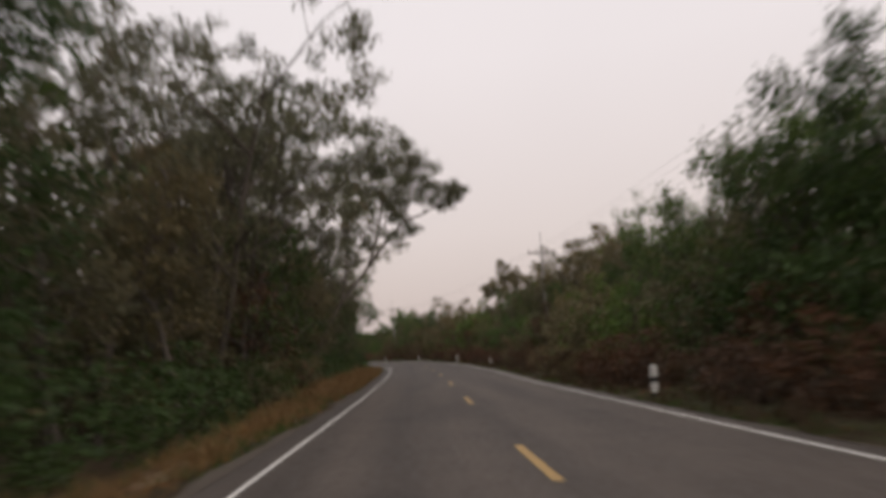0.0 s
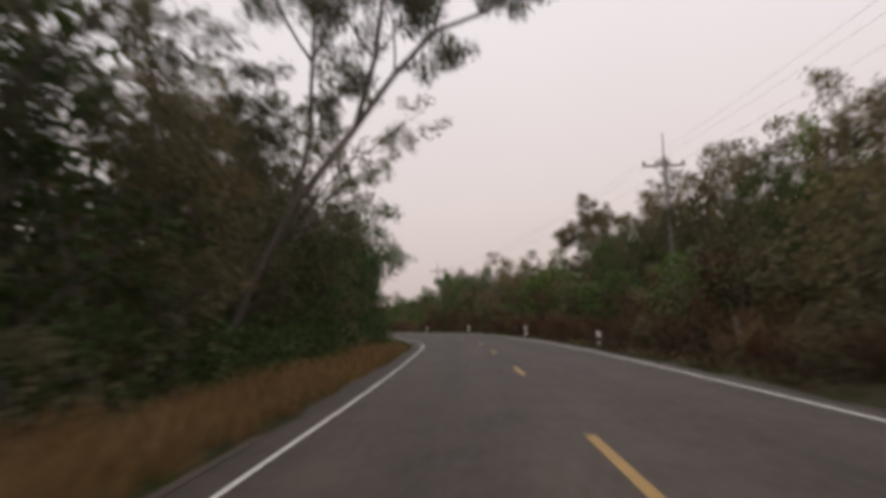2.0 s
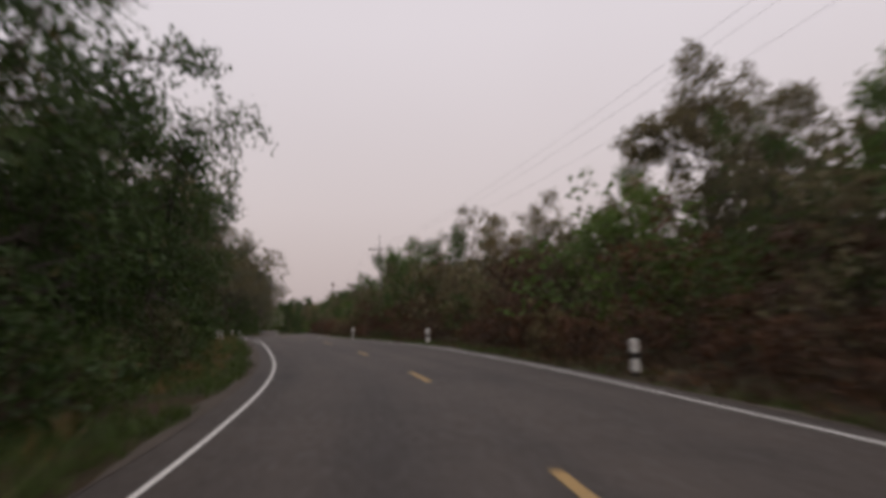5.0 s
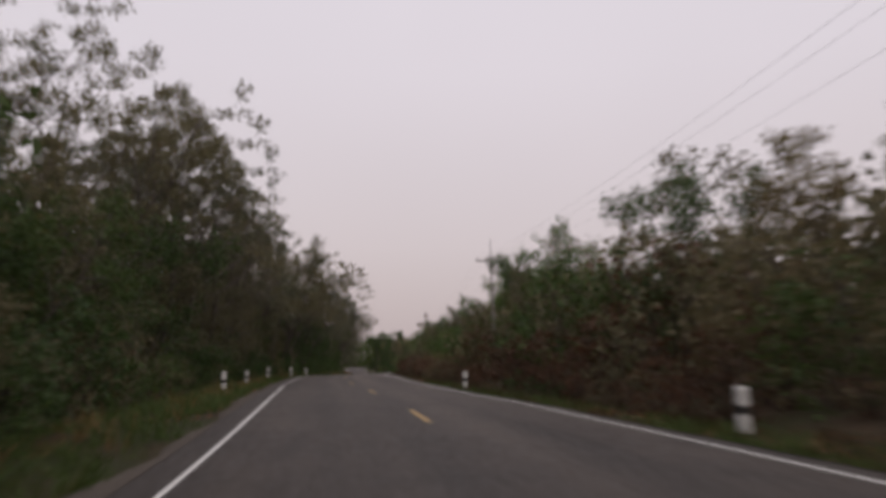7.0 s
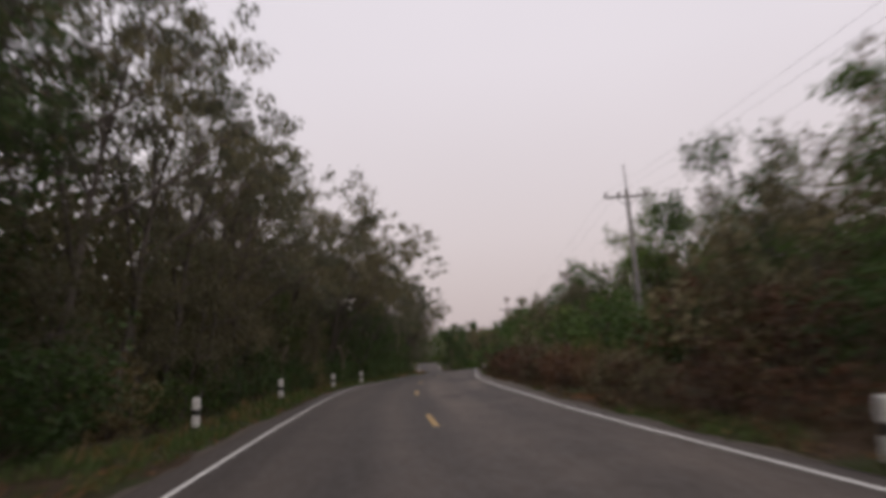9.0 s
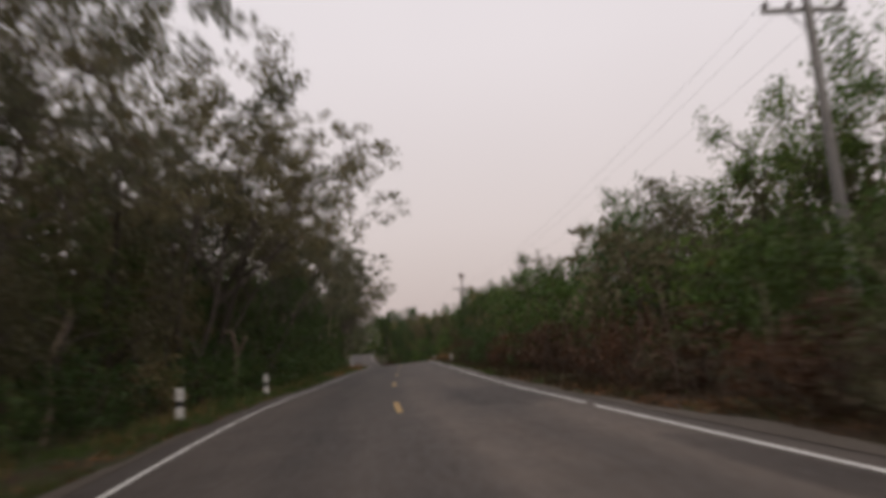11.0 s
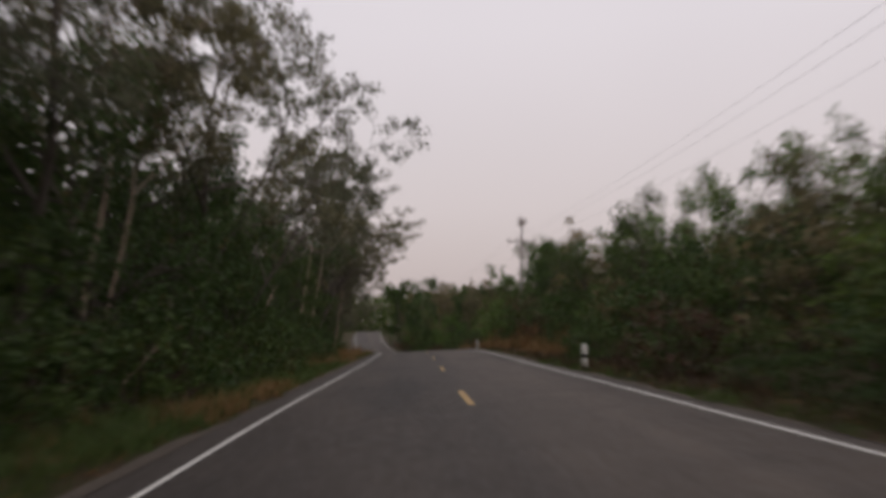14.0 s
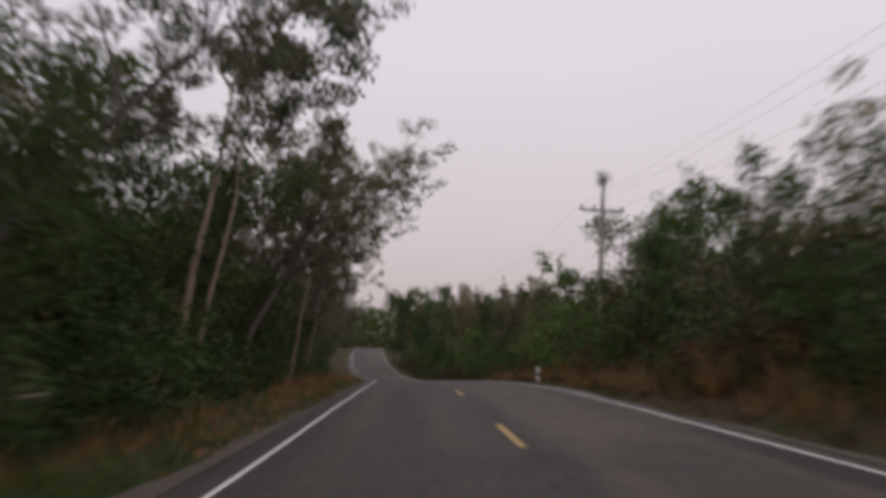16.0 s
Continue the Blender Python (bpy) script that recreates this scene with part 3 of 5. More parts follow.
def pale_trees():
    roots = []
    for i, stems in enumerate([[((0.12, 0.05, 1), 9.5, 0.115), ((0.30, -0.1, 1), 8.2, 0.065)], [((0.18, -0.1, 1), 10.5, 0.11)]]):
        cfg = dict(TALL, stems=stems, kids=(5, 4, 3), start=(0.62, 0.35, 0.3), leaves=26, wiggle=0.06)
        roots.append(tree_parts("pale_barked_tree", cfg, 41 + i, BARK_PALE, LEAF_OLIVE))
    return Kind(roots, "tall tree with smooth pale tan bark and drooping olive leaves", "tree", "pale-barked trees")


def low_trees(leaf, seed, label, group, coarse=False):
    shapes = [[((0.12, 0, 1), 7.6, 0.12)], [((-0.1, 0.15, 1), 7.4, 0.11)], [((0.18, 0.1, 1), 7.2, 0.10)]]
    more = dict(leaves=6, leaf=(0.26, 0.17)) if coarse else {}
    roots = [tree_parts("leafy_tree", dict(LOW, stems=st, **more), seed + i, BARK, leaf) for i, st in enumerate(shapes)]
    return Kind(roots, label, "tree", group)


def round_tree():
    """A tree with a bare lower trunk and a broad rounded head."""
    cfg = dict(LOW, kids=(11, 8), start=(0.46, 0.2), angle=(66, 52), ratio=(0.46, 0.5), rise=(0.05, 0.07, 0.0), leaves=52, stems=[((0.05, 0, 1), 8.2, 0.17)])
    return Kind([tree_parts("round_headed_tree", cfg, 88, BARK, LEAF_DUSTY_HAZED)], "round-headed tree with dull olive leaves standing clear of the scrub", "tree", "round-headed trees")


def airy_trees():
    cfg = dict(TALL, kids=(7, 4, 2), start=(0.25, 0.3, 0.3), leaves=13, leaf=(0.13, 0.075), clump=0.22)
    roots = [tree_parts("airy_tree", dict(cfg, stems=st), 91 + i, BARK, LEAF_DUSTY_HAZED) for i, st in enumerate([[((0.1, 0, 1), 6.0, 0.09)], [((-0.1, 0.15, 1), 5.8, 0.08), ((0.3, 0, 1), 5.2, 0.06)]])]
    return Kind(roots, "thin airy tree with sparse dusty leaves above the scrub", "tree", "airy trees")


def leaning_tree():
    """A tree that leans far out over the road from one side, forked half way up."""
    rng = np.random.default_rng(19)
    cfg = dict(TALL, kids=(6, 4, 3), start=(0.30, 0.3, 0.3), wiggle=0.09, stems=[])
    limbs, tips = [], []
    trunk = [np.array(p) for p in ((0, 0, -0.3), (0.5, 0.0, 1.5), (1.3, 0.0, 3.1), (2.4, 0.0, 4.9), (4.2, -0.1, 7.0))]
    out = [trunk[4]] + [np.array(p) for p in ((5.4, 0.1, 8.6), (6.6, 0.3, 9.9), (8.0, 0.4, 10.4), (9.4, 0.8, 11.3))]
    rise = [trunk[4]] + [np.array(p) for p in ((4.9, -0.5, 8.9), (5.3, -0.8, 11.0), (5.5, -1.0, 13.0))]
    back = [trunk[3]] + [np.array(p) for p in ((2.8, 0.4, 6.9), (2.9, 0.6, 9.3), (3.2, 0.4, 11.8))]
    limbs += [(trunk, 0.17, 0.11, 0), (out, 0.10, 0.04, 0), (rise, 0.09, 0.04, 0), (back, 0.09, 0.04, 0)]
    for foot, d, length, r in ((out[1], (0.1, -0.3, 1.0), 2.6, 0.04), (out[2], (0.1, 0.3, 1.0), 4.4, 0.05), (out[2], (0.5, -0.4, 0.9), 2.6, 0.04), (out[3], (0.0, 0.1, 1.0), 3.6, 0.04), (out[3], (0.8, -0.3, 0.4), 2.0, 0.03), (out[4], (0.6, 0.2, 0.5), 1.3, 0.03),
                               (rise[1], (0.6, 0.3, 0.8), 2.6, 0.04), (rise[2], (-0.5, 0.2, 0.8), 3.0, 0.05), (rise[2], (0.6, -0.3, 0.9), 3.8, 0.05), (rise[2], (0.3, 0.6, 0.7), 3.4, 0.05), (rise[3], (0.3, 0.3, 1.0), 2.8, 0.04), (rise[3], (-0.4, -0.3, 1.0), 2.8, 0.04),
                               (back[1], (-0.7, 0.3, 0.7), 2.6, 0.04), (back[2], (0.6, -0.5, 0.8), 3.0, 0.05), (back[2], (-0.6, -0.3, 0.8), 3.0, 0.05), (back[3], (0.4, 0.3, 1.0), 3.0, 0.05), (back[3], (-0.4, 0.4, 1.0), 3.0, 0.05),
                               (out[1], (0.7, 0.5, 0.7), 2.4, 0.035), (out[3], (0.5, 0.5, 0.9), 2.6, 0.035), (rise[1], (-0.6, -0.3, 0.8), 2.8, 0.04), (rise[2], (-0.2, -0.7, 0.7), 3.0, 0.04), (back[1], (0.5, 0.6, 0.8), 2.8, 0.04), (back[2], (0.1, 0.7, 0.8), 3.0, 0.04), (trunk[3], (-0.6, 0.3, 0.9), 3.2, 0.045)):
        branch(rng, limbs, tips, foot, unit(np.array(d)), length, r, 1, cfg)
    wood, crown = Heap(), Heap()
    for pts, r0, r1, level in limbs:
        wood.tube(pts, r0, r1, (9, 5, 4, 3)[min(level, 3)])
    tips = np.array(tips)
    c = clumped(rng, tips, 46, 0.27)
    crown.leaves(rng, c, 0.12, 0.064, 0.6)
    root = empty_thing("leaning_tree")
    part_of("trunk", wood.mesh("trunk", BARK, True), root)
    part_of("crown", crown.mesh("crown", LEAF_OLIVE), root)
    s, off = 42.5, -8.3
    root.matrix_basis = Matrix.LocRotScale(Vector(at(s, off, 0.0)), Euler((0, 0, heading(s))).to_quaternion(), None)
    tagged(root, "slender forked tree leaning out over the road, olive leaves", "tree")


def broken_snag():
    """A dead forked trunk, broken off."""
    root = empty_thing("broken_snag")
    wood = Heap()
    wood.tube([(-0.12, 0, -0.4), (-0.08, 0, 0.5), (0.02, 0.03, 1.2), (0.04, 0.03, 1.85)], 0.13, 0.105, 9)
    wood.tube([(0.02, 0.03, 1.7), (0.02, 0.02, 2.3), (-0.06, 0.0, 2.78), (-0.18, 0, 2.92), (-0.36, 0.02, 2.9), (-0.56, 0.05, 2.8)], 0.095, 0.06, 8)
    wood.tube([(0.04, 0.03, 1.65), (0.2, 0.05, 2.05), (0.36, 0.05, 2.35), (0.5, 0.05, 2.66)], 0.085, 0.06, 8)
    part_of("trunk", wood.mesh("trunk", BARK_MID, True), root)
    s, off = 166.0, -7.05
    root.matrix_basis = Matrix.LocRotScale(Vector(at(s, off, float(ground_up(s, off)))), Euler((0, 0, heading(s))).to_quaternion(), None)
    tagged(root, "dead forked tree stump broken off at head height", "tree stump")


def shrubs(name, leaf, size, seed, label, group, clumps=66, per=13, blade=(0.154, 0.100), count=3, bark=TWIG, stems=7):
    roots = [shrub_parts(name, size, seed + i, bark, leaf, clumps, per, blade, stems) for i in range(count)]
    return Kind(roots, label, "shrub", group)


tall = tall_trees()
tall_far = tall_trees(True)
sparse = sparse_trees()
pale = pale_trees()
airy = airy_trees()
round_head = round_tree()
low_deep = low_trees(LEAF_DEEP, 61, "dense leafy tree with deep green leaves among undergrowth", "dense green trees")
low_green = low_trees(LEAF_GREEN, 71, "bushy tree with fresh green leaves behind the roadside scrub", "fresh green trees")
low_dusty_hazed = low_trees(LEAF_DUSTY_HAZED, 81, "bushy tree with dusty brownish green leaves, paled as by mist", "dusty trees")
deep_far = low_trees(LEAF_DEEP, 61, "dense leafy tree with deep green leaves among undergrowth", "dense green trees", True)
green_far = low_trees(LEAF_GREEN, 71, "bushy tree with fresh green leaves behind the roadside scrub", "fresh green trees", True)
dusty_hazed_far = low_trees(LEAF_DUSTY_HAZED, 81, "bushy tree with dusty brownish green leaves, paled as by mist", "dusty trees", True)
shrub_deep = shrubs("green_shrub", LEAF_DEEP, (2.8, 2.8), 101, "dense deep green shrub at the wood's edge", "deep green shrubs")
shrub_green = shrubs("bright_green_shrub", LEAF_GREEN, (2.8, 3.0), 111, "leafy fresh green shrub at the wood's edge", "fresh green shrubs")
shrub_dry = shrubs("dry_shrub", LEAF_DRY, (2.2, 2.0), 121, "dry brown twiggy shrub with withered leaves", "dry shrubs", 56, 14, (0.136, 0.061), 3, TWIG, 14)
shrub_dusty = shrubs("dusty_shrub", LEAF_DUSTY_HAZED, (2.6, 2.8), 131, "dusty brown-green shrub in the roadside scrub", "dusty shrubs")
FAR = {tall: tall_far, low_deep: deep_far, low_green: green_far, low_dusty_hazed: dusty_hazed_far}


def tall_height(s):
    return float(np.interp(s, [-10, 46, 54, 92, 100, 110, 120, 138, 150, 215, 225, 245, 340], [15.5, 15.5, 11, 11, 11.5, 13, 14.5, 14.2, 14, 13.5, 12, 11.5, 12]))


def scrub_height(s):
    """The height of the trees that close the scrub."""
    return float(np.interp(s, [-10, 12, 17, 26, 30, 34, 38, 42, 52, 60, 64, 70, 78, 82, 88, 93, 94, 97, 100, 107, 113, 116, 120, 127, 131, 137, 142, 148, 152, 156, 160, 163, 170, 176, 180, 186, 192, 203, 210, 220, 227, 235, 242, 250, 258, 275, 285, 315, 340],
                           [8.4, 8.6, 9.2, 9.4, 8.2, 7.9, 9.0, 9.4, 9.6, 9.9, 10.2, 10.4, 10.0, 10.2, 10.4, 9.6, 5.3, 5.5, 8.0, 8.7, 8.7, 7.0, 7.7, 8.6, 8.1, 6.8, 7.9, 8.6, 9.6, 10.3, 9.4, 8.4, 8.8, 7.4, 6.6, 6.5, 7.1, 7.2, 6.6, 6.4, 8.4, 10.1, 9.8, 9.0, 8.7, 10.3, 11.0, 11.4, 11.5]))


def scrub_back(s):
    """How far from the road's centre those trees stand."""
    return float(np.interp(s, [0, 30, 45, 52, 70, 76, 92, 96, 110, 130, 138, 143, 160, 166, 172, 180, 200, 220, 232, 240, 248, 260], [11, 12.5, 13.5, 14.6, 14.6, 15.3, 15, 13, 12.5, 12, 12.5, 14.3, 14.5, 13, 12.5, 10.8, 10, 9.7, 10.5, 12.5, 11, 10]))


def open_scrub(s):
    """Stretches before the poles where the scrub stays low."""
    return 48 < s < 66 or 128 < s < 153.5


def far_step(s):
    return 1.0 if s < 235 else 1.7


def suited(kind, s):
    return FAR.get(kind, kind) if s > 240 else kind


# left side: undergrowth, dense small trees, tall trees that lean over the road
rng = np.random.default_rng(501)
s = -6.0
while s < 330:
    near = float(np.interp(s, [0, 22, 30, 55, 66, 80, 100, 112, 125, 150, 170, 182, 205, 212, 225], [-6.3, -6.4, -7.0, -7.1, -6.3, -6.1, -6.8, -7.1, -7.7, -6.9, -6.9, -6.3, -6.1, -6.6, -8.0]))
    kind = shrub_deep if rng.random() < (0.72 if s < 60 else 0.8) or s < 18 or 160 < s < 220 else shrub_dusty
    kind.place(rng, s, near - rng.uniform(0, 0.9), rng.uniform(1.5, 2.9), squash=rng.uniform(1.0, 1.3))
    s += rng.uniform(1.5, 2.5) * far_step(s)
rng = np.random.default_rng(502)
s = -8.0
while s < 340:
    # more pale-leaved trees before 60 and from 112 to 166, imitating mist
    kind = low_deep if rng.random() < (0.4 if s < 60 else 0.6 if s < 112 else 0.3 if s < 166 else 0.85) else low_dusty_hazed
    edge = -7.7 if 62 < s < 112 else (-8.0 if s < 224 else -9.3)
    top = (0.85 if 55 < s < 95 else 0.43 if 197 < s < 213 else 0.58) * tall_height(s)
    if not 210 < s < 220:
        suited(kind, s).place(rng, s, edge - rng.uniform(0, 2.2), top * rng.uniform(0.72, 1.0), turn=rng.normal(0, 1.2), squash=0.88)
    s += rng.uniform(2.5, 3.7) * far_step(s)
rng = np.random.default_rng(503)
s = -5.0
while s < 330:
    if not 35 < s < 57 and not 198 < s < 222 and not 160 < s < 167 and not 172 < s < 184 and not 68 < s < 97 and not 146 < s < 150:
        away = s < 18 or 28 < s < 32 or 57 < s < 140
        kind = sparse if 141 < s < 240 and rng.random() < (0.6 if s < 184 else 0.9) else tall
        suited(kind, s).place(rng, s, -7.6 - rng.uniform(0, 2.4) - (2.0 if away or s > 262 else (1.2 if s > 141 else 0)), tall_height(s) * rng.uniform(0.85, 1.08), turn=rng.normal(2.8 if away else 0, 0.6), which=int(2 * rng.integers(2)) if away else int(rng.integers(3 if kind is sparse else 4)))
    s += rng.uniform(3.3, 5.4) * far_step(s)
rng = np.random.default_rng(520)
sparse.place(rng, 201.0, -9.8, 12.6, turn=0.0, which=3)
sparse.place(rng, 174.5, -8.4, 12.8, turn=0.1, which=3)
sparse.place(rng, 168.5, -9.0, 13.6, turn=0.0, which=0)
sparse.place(rng, 180.0, -10.2, 12.4, turn=0.3, which=0)
for s, off, hgt in ((117, -10.2, 14.6), (122, -9.8, 14.8), (127, -9.6, 14.8), (131.5, -9.6, 14.2), (136.5, -9.8, 13.4), (140.5, -9.6, 13.6), (145, -10.0, 13.4)):
    tall.place(rng, s, off, hgt, turn=0.2, which=2)
sparse.place(rng, 241.0, -10.4, 12.4, turn=0.0, which=3)
sparse.place(rng, 247.0, -9.6, 12.6, turn=0.1, which=0)
for s, off, hgt, k in ((48.5, -12.0, 11.0, 0), (53.0, -11.2, 11.2, 2), (51.0, -11.4, 11.0, 1), (39.5, -8.6, 12.5, 1)):
    sparse.place(rng, s, off, hgt, turn=rng.normal(0, 0.2), which=k)
for s, off, hgt in ((152, -12.0, 13.2), (157, -12.6, 13.0), (161.5, -12.0, 13.4), (167.5, -12.6, 13.0), (172, -12.2, 13.2), (66.5, -9.8, 10.8), (163, -9.6, 12.5), (28, -9.4, 13.5), (31.5, -10.2, 13.5), (34.5, -9.6, 14.0), (38, -10.4, 14.0), (46, -9.6, 11.5), (50, -10.6, 10.5), (55, -11.0, 9.5), (61, -10.4, 11.0), (65, -11.0, 10.8)):
    tall.place(rng, s, off, hgt, turn=2.6)
for s, off, hgt in ((199.5, -8.8, 6.0), (203, -9.2, 6.0), (206.5, -9.4, 6.2), (209.5, -9.6, 6.6), (212, -12.2, 8.4), (214, -11.6, 10.5), (217, -12.0, 10.0), (221, -11.4, 10.5), (65, -11.6, 9.0), (69.5, -11.8, 9.2), (224, -12.2, 10.0), (213, -9.9, 7.4), (216.5, -10.2, 8.4), (221, -10.6, 9.0), (225.5, -10.2, 8.6), (229.5, -10.6, 9.0), (68.5, -9.6, 10.2), (72, -10.2, 10.6), (75.5, -11.0, 10.8), (78.5, -10.4, 10.0), (82, -9.8, 9.6), (86, -8.1, 8.8), (89, -7.8, 6.8)):
    low_deep.place(rng, s, off, hgt, squash=0.85)
leaning_tree()
broken_snag()
for s, off, hgt in ((25.5, -8.4, 5.2), (27.0, -8.8, 4.4), (193.0, -8.6, 4.2)):
    shrub_dry.place(rng, s, off, hgt, squash=0.75)
for s, off, hgt, turn in ((219, -8.6, 15.0, 0.1), (236, -7.9, 13.0, 0.0), (187, -8.6, 11.0, 0.4), (250, -8.5, 11.0, 0.1)):
    pale.place(rng, s, off, hgt, turn=turn, which=0 if s in (219, 187) else 1)
rng = np.random.default_rng(521)
for s, off, hgt, k in ((171.0, -9.8, 12.0, 1), (23.0, -10.0, 14.0, 2)):
    tall.place(rng, s, off, hgt, turn=rng.normal(0, 0.2), which=k)
tall.place(rng, 163.0, -8.6, 14.2, turn=0.0, which=3)
sparse.place(rng, 167.5, -9.6, 13.8, turn=0.1, which=3)
for s, off, hgt, k in ((33.5, -9.8, 12.2, 2), (36.5, -9.2, 11.8, 1)):
    sparse.place(rng, s, off, hgt, turn=rng.normal(0, 0.3), which=k)
for s, off, hgt in ((188.5, -9.6, 8.2), (191.5, -9.8, 8.8), (195.0, -10.4, 8.6), (199.0, -11.0, 7.6), (203.5, -11.6, 7.6), (186.0, -10.6, 8.4)):
    low_deep.place(rng, s, off, hgt, squash=0.9)
for s, off, hgt in ((205.0, -9.4, 8.2), (208.5, -9.6, 8.6)):
    low_deep.place(rng, s, off, hgt, squash=0.8)
for s, off, hgt, k in ((206.5, -11.0, 11.4, 1), (211.5, -11.4, 11.6, 2), (222.5, -11.4, 13.0, 1)):
    sparse.place(rng, s, off, hgt, turn=rng.normal(0, 0.3), which=k)
for s, off, hgt in ((164.9, -6.8, 1.3), (202.6, -7.3, 2.4), (204.4, -7.3, 2.7), (206.2, -7.4, 2.4)):
    shrub_deep.place(rng, s, off, hgt)
for s, off, hgt in ((213.0, -7.9, 3.2), (216.0, -8.0, 3.5), (218.6, -7.7, 3.2), (221.5, -7.9, 3.0)):
    shrub_deep.place(rng, s, off, hgt)
for s, off, hgt, k in ((232.0, -10.0, 11.6, 2), (239.0, -9.6, 11.6, 1), (244.5, -9.4, 11.4, 1), (256.0, -9.6, 11.0, 0)):
    sparse.place(rng, s, off, hgt, turn=rng.normal(0, 0.3), which=k)

# right side: dry brush in front, mixed scrub behind it, trees that close it
rng = np.random.default_rng(504)
s = -2.0
while s < 330:
    kind = shrub_dry if rng.random() < (0.85 if s < 130 else 0.92 if s < 160 else 0.8 if s < 172 else 0.06 if s < 206 else 0.2) else (shrub_dusty if s < 160 else shrub_deep)
    clear = any(abs(s - q[0]) < 1.5 for q in POSTS if q[1] > 0)
    kind.place(rng, s, (7.4 if 40.5 < s < 43.8 else 6.3 if clear else 5.15) + rng.uniform(0, 1.0) + (1.0 if 200 < s < 260 else 0), rng.uniform(0.9, 2.2), squash=1.2)
    s += rng.uniform(1.2, 1.9) * far_step(s)
rng = np.random.default_rng(508)
for s, off, hgt in ((107.0, 5.2, 0.9), (109.0, 5.0, 0.8), (111.5, 5.1, 1.0)):
    shrub_deep.place(rng, s, off, hgt, squash=1.3)
for s, off, hgt in ((164.5, 5.7, 1.5), (166.2, 5.5, 1.9), (168.4, 5.6, 1.4), (170.6, 5.4, 2.0), (172.4, 5.6, 1.3)):
    shrub_dry.place(rng, s, off, hgt, squash=1.1)
rng = np.random.default_rng(505)
s = -4.0
while s < 335:
    u = rng.random()
    # before 22, darker-leaved kinds stand in for the shade among the trunks
    g, d, b = (0.12, 0.60, 0.80) if s < 22 else (0.45, 0.55, 0.85) if s < 56 else (0.10, 0.25, 0.60) if s < 130 else (0.45, 0.95, 1.0) if s < 165 else (0.40, 0.80, 0.94)
    kind = shrub_green if u < g else (shrub_deep if u < d else (shrub_dusty if u < b else shrub_dry))
    kind.place(rng, s, 7.4 + rng.uniform(0, 1.5), min(1.2 + scrub_height(s) * rng.uniform(0.22, 0.42), rng.uniform(2.6, 3.5) if open_scrub(s) else 9), squash=rng.uniform(0.95, 1.15))
    s += rng.uniform(1.7, 2.6) * far_step(s)
for row, seed in ((0, 506), (1, 507)):
    rng = np.random.default_rng(seed)
    s = -6.0
    while s < 345:
        u = rng.random()
        # deep leaves before 22 imitate trunk shade, pale ones beyond 250 imitate haze
        g, d, b = (0.22, 0.78, 0.97) if s < 22 else (0.60, 0.78, 0.99) if s < 50 else (0.40, 0.50, 0.85) if s < 76 else (0.10, 0.30, 0.94) if s < 132 else (0.62, 0.88, 0.97) if s < 172 else (0.50, 0.76, 0.95) if s < 200 else (0.30, 0.80, 0.97) if s < 250 else (0.02, 0.40, 0.99)
        kind = low_green if u < g else (low_deep if u < d else (low_dusty_hazed if u < b else airy))
        back, top = scrub_back(s), scrub_height(s)
        if row:
            off, hgt = back + rng.uniform(-0.6, 0.8), top * rng.uniform(0.86 if s < 250 else 0.74, 1.03)
            if 141 < s < 153:
                off, hgt = off + 2.6, hgt * 1.04
            elif 104 < s < 111:
                off, hgt = off + 0.6, hgt * 0.92
        else:
            off = 9.3 + rng.uniform(0, max(back - 11.0, 0.5))
            hgt = (1.3 + (top - 1.3) * (off + 1.2) / (back + 1.2)) * rng.uniform(0.66, 0.92)
        if row and 60 < s < 79:
            kind = airy
        if row == 0 and open_scrub(s):
            kind, off, hgt = (shrub_dusty if u < 0.5 else shrub_green), 9.6 + 2.0 * u, 2.8 + 1.2 * u
        gap = 84 < s < 99 or 110.5 < s < 119 if row else 90 < s < 99 or 112 < s < 117
        if not gap and not (row and 236 < s < 244):
            suited(kind, s).place(rng, s, off, hgt, squash=rng.uniform(0.72, 0.9) * (0.78 if 20 < s < 46 or 122 < s < 138 else 1.0))
        s += rng.uniform(2.6, 3.8) * far_step(s) * (1.0 if row else 1.25)
rng = np.random.default_rng(530)
for s, off, hgt in ((57, 16.2, 9.6), (60, 16.8, 9.8), (66, 16.4, 10.2), (70, 17.0, 10.2), (74, 15.2, 8.8), (111.5, 12.4, 9.0), (127, 12.3, 7.9), (213.5, 10.2, 7.6)):
    airy.place(rng, s, off, hgt)
# the round-headed tree beside the gap, and its neighbours
for kind, s, off, hgt, sq in ((round_head, 86.5, 15.4, 11.4, 0.9), (low_dusty_hazed, 84.0, 13.4, 8.0, 0.8), (low_green, 80.0, 13.0, 7.6, 0.9), (low_dusty_hazed, 93.0, 10.2, 4.4, 0.9), (low_dusty_hazed, 97.0, 10.6, 5.2, 0.9), (low_dusty_hazed, 100.5, 12.8, 7.8, 0.75), (low_dusty_hazed, 115.5, 11.0, 5.4, 0.9), (low_deep, 247.0, 12.6, 10.2, 0.85), (low_deep, 242.0, 13.8, 10.4, 0.8), (low_deep, 9.0, 9.6, 6.4, 0.9), (low_deep, 12.5, 11.4, 7.4, 0.75), (low_deep, 16.5, 10.2, 6.2, 0.9), (low_dusty_hazed, 20.0, 9.6, 6.6, 0.9), (low_deep, 23.5, 10.8, 5.4, 0.9), (low_deep, 28.5, 10.4, 5.4, 0.9)):
    kind.place(rng, s, off, hgt, squash=sq)
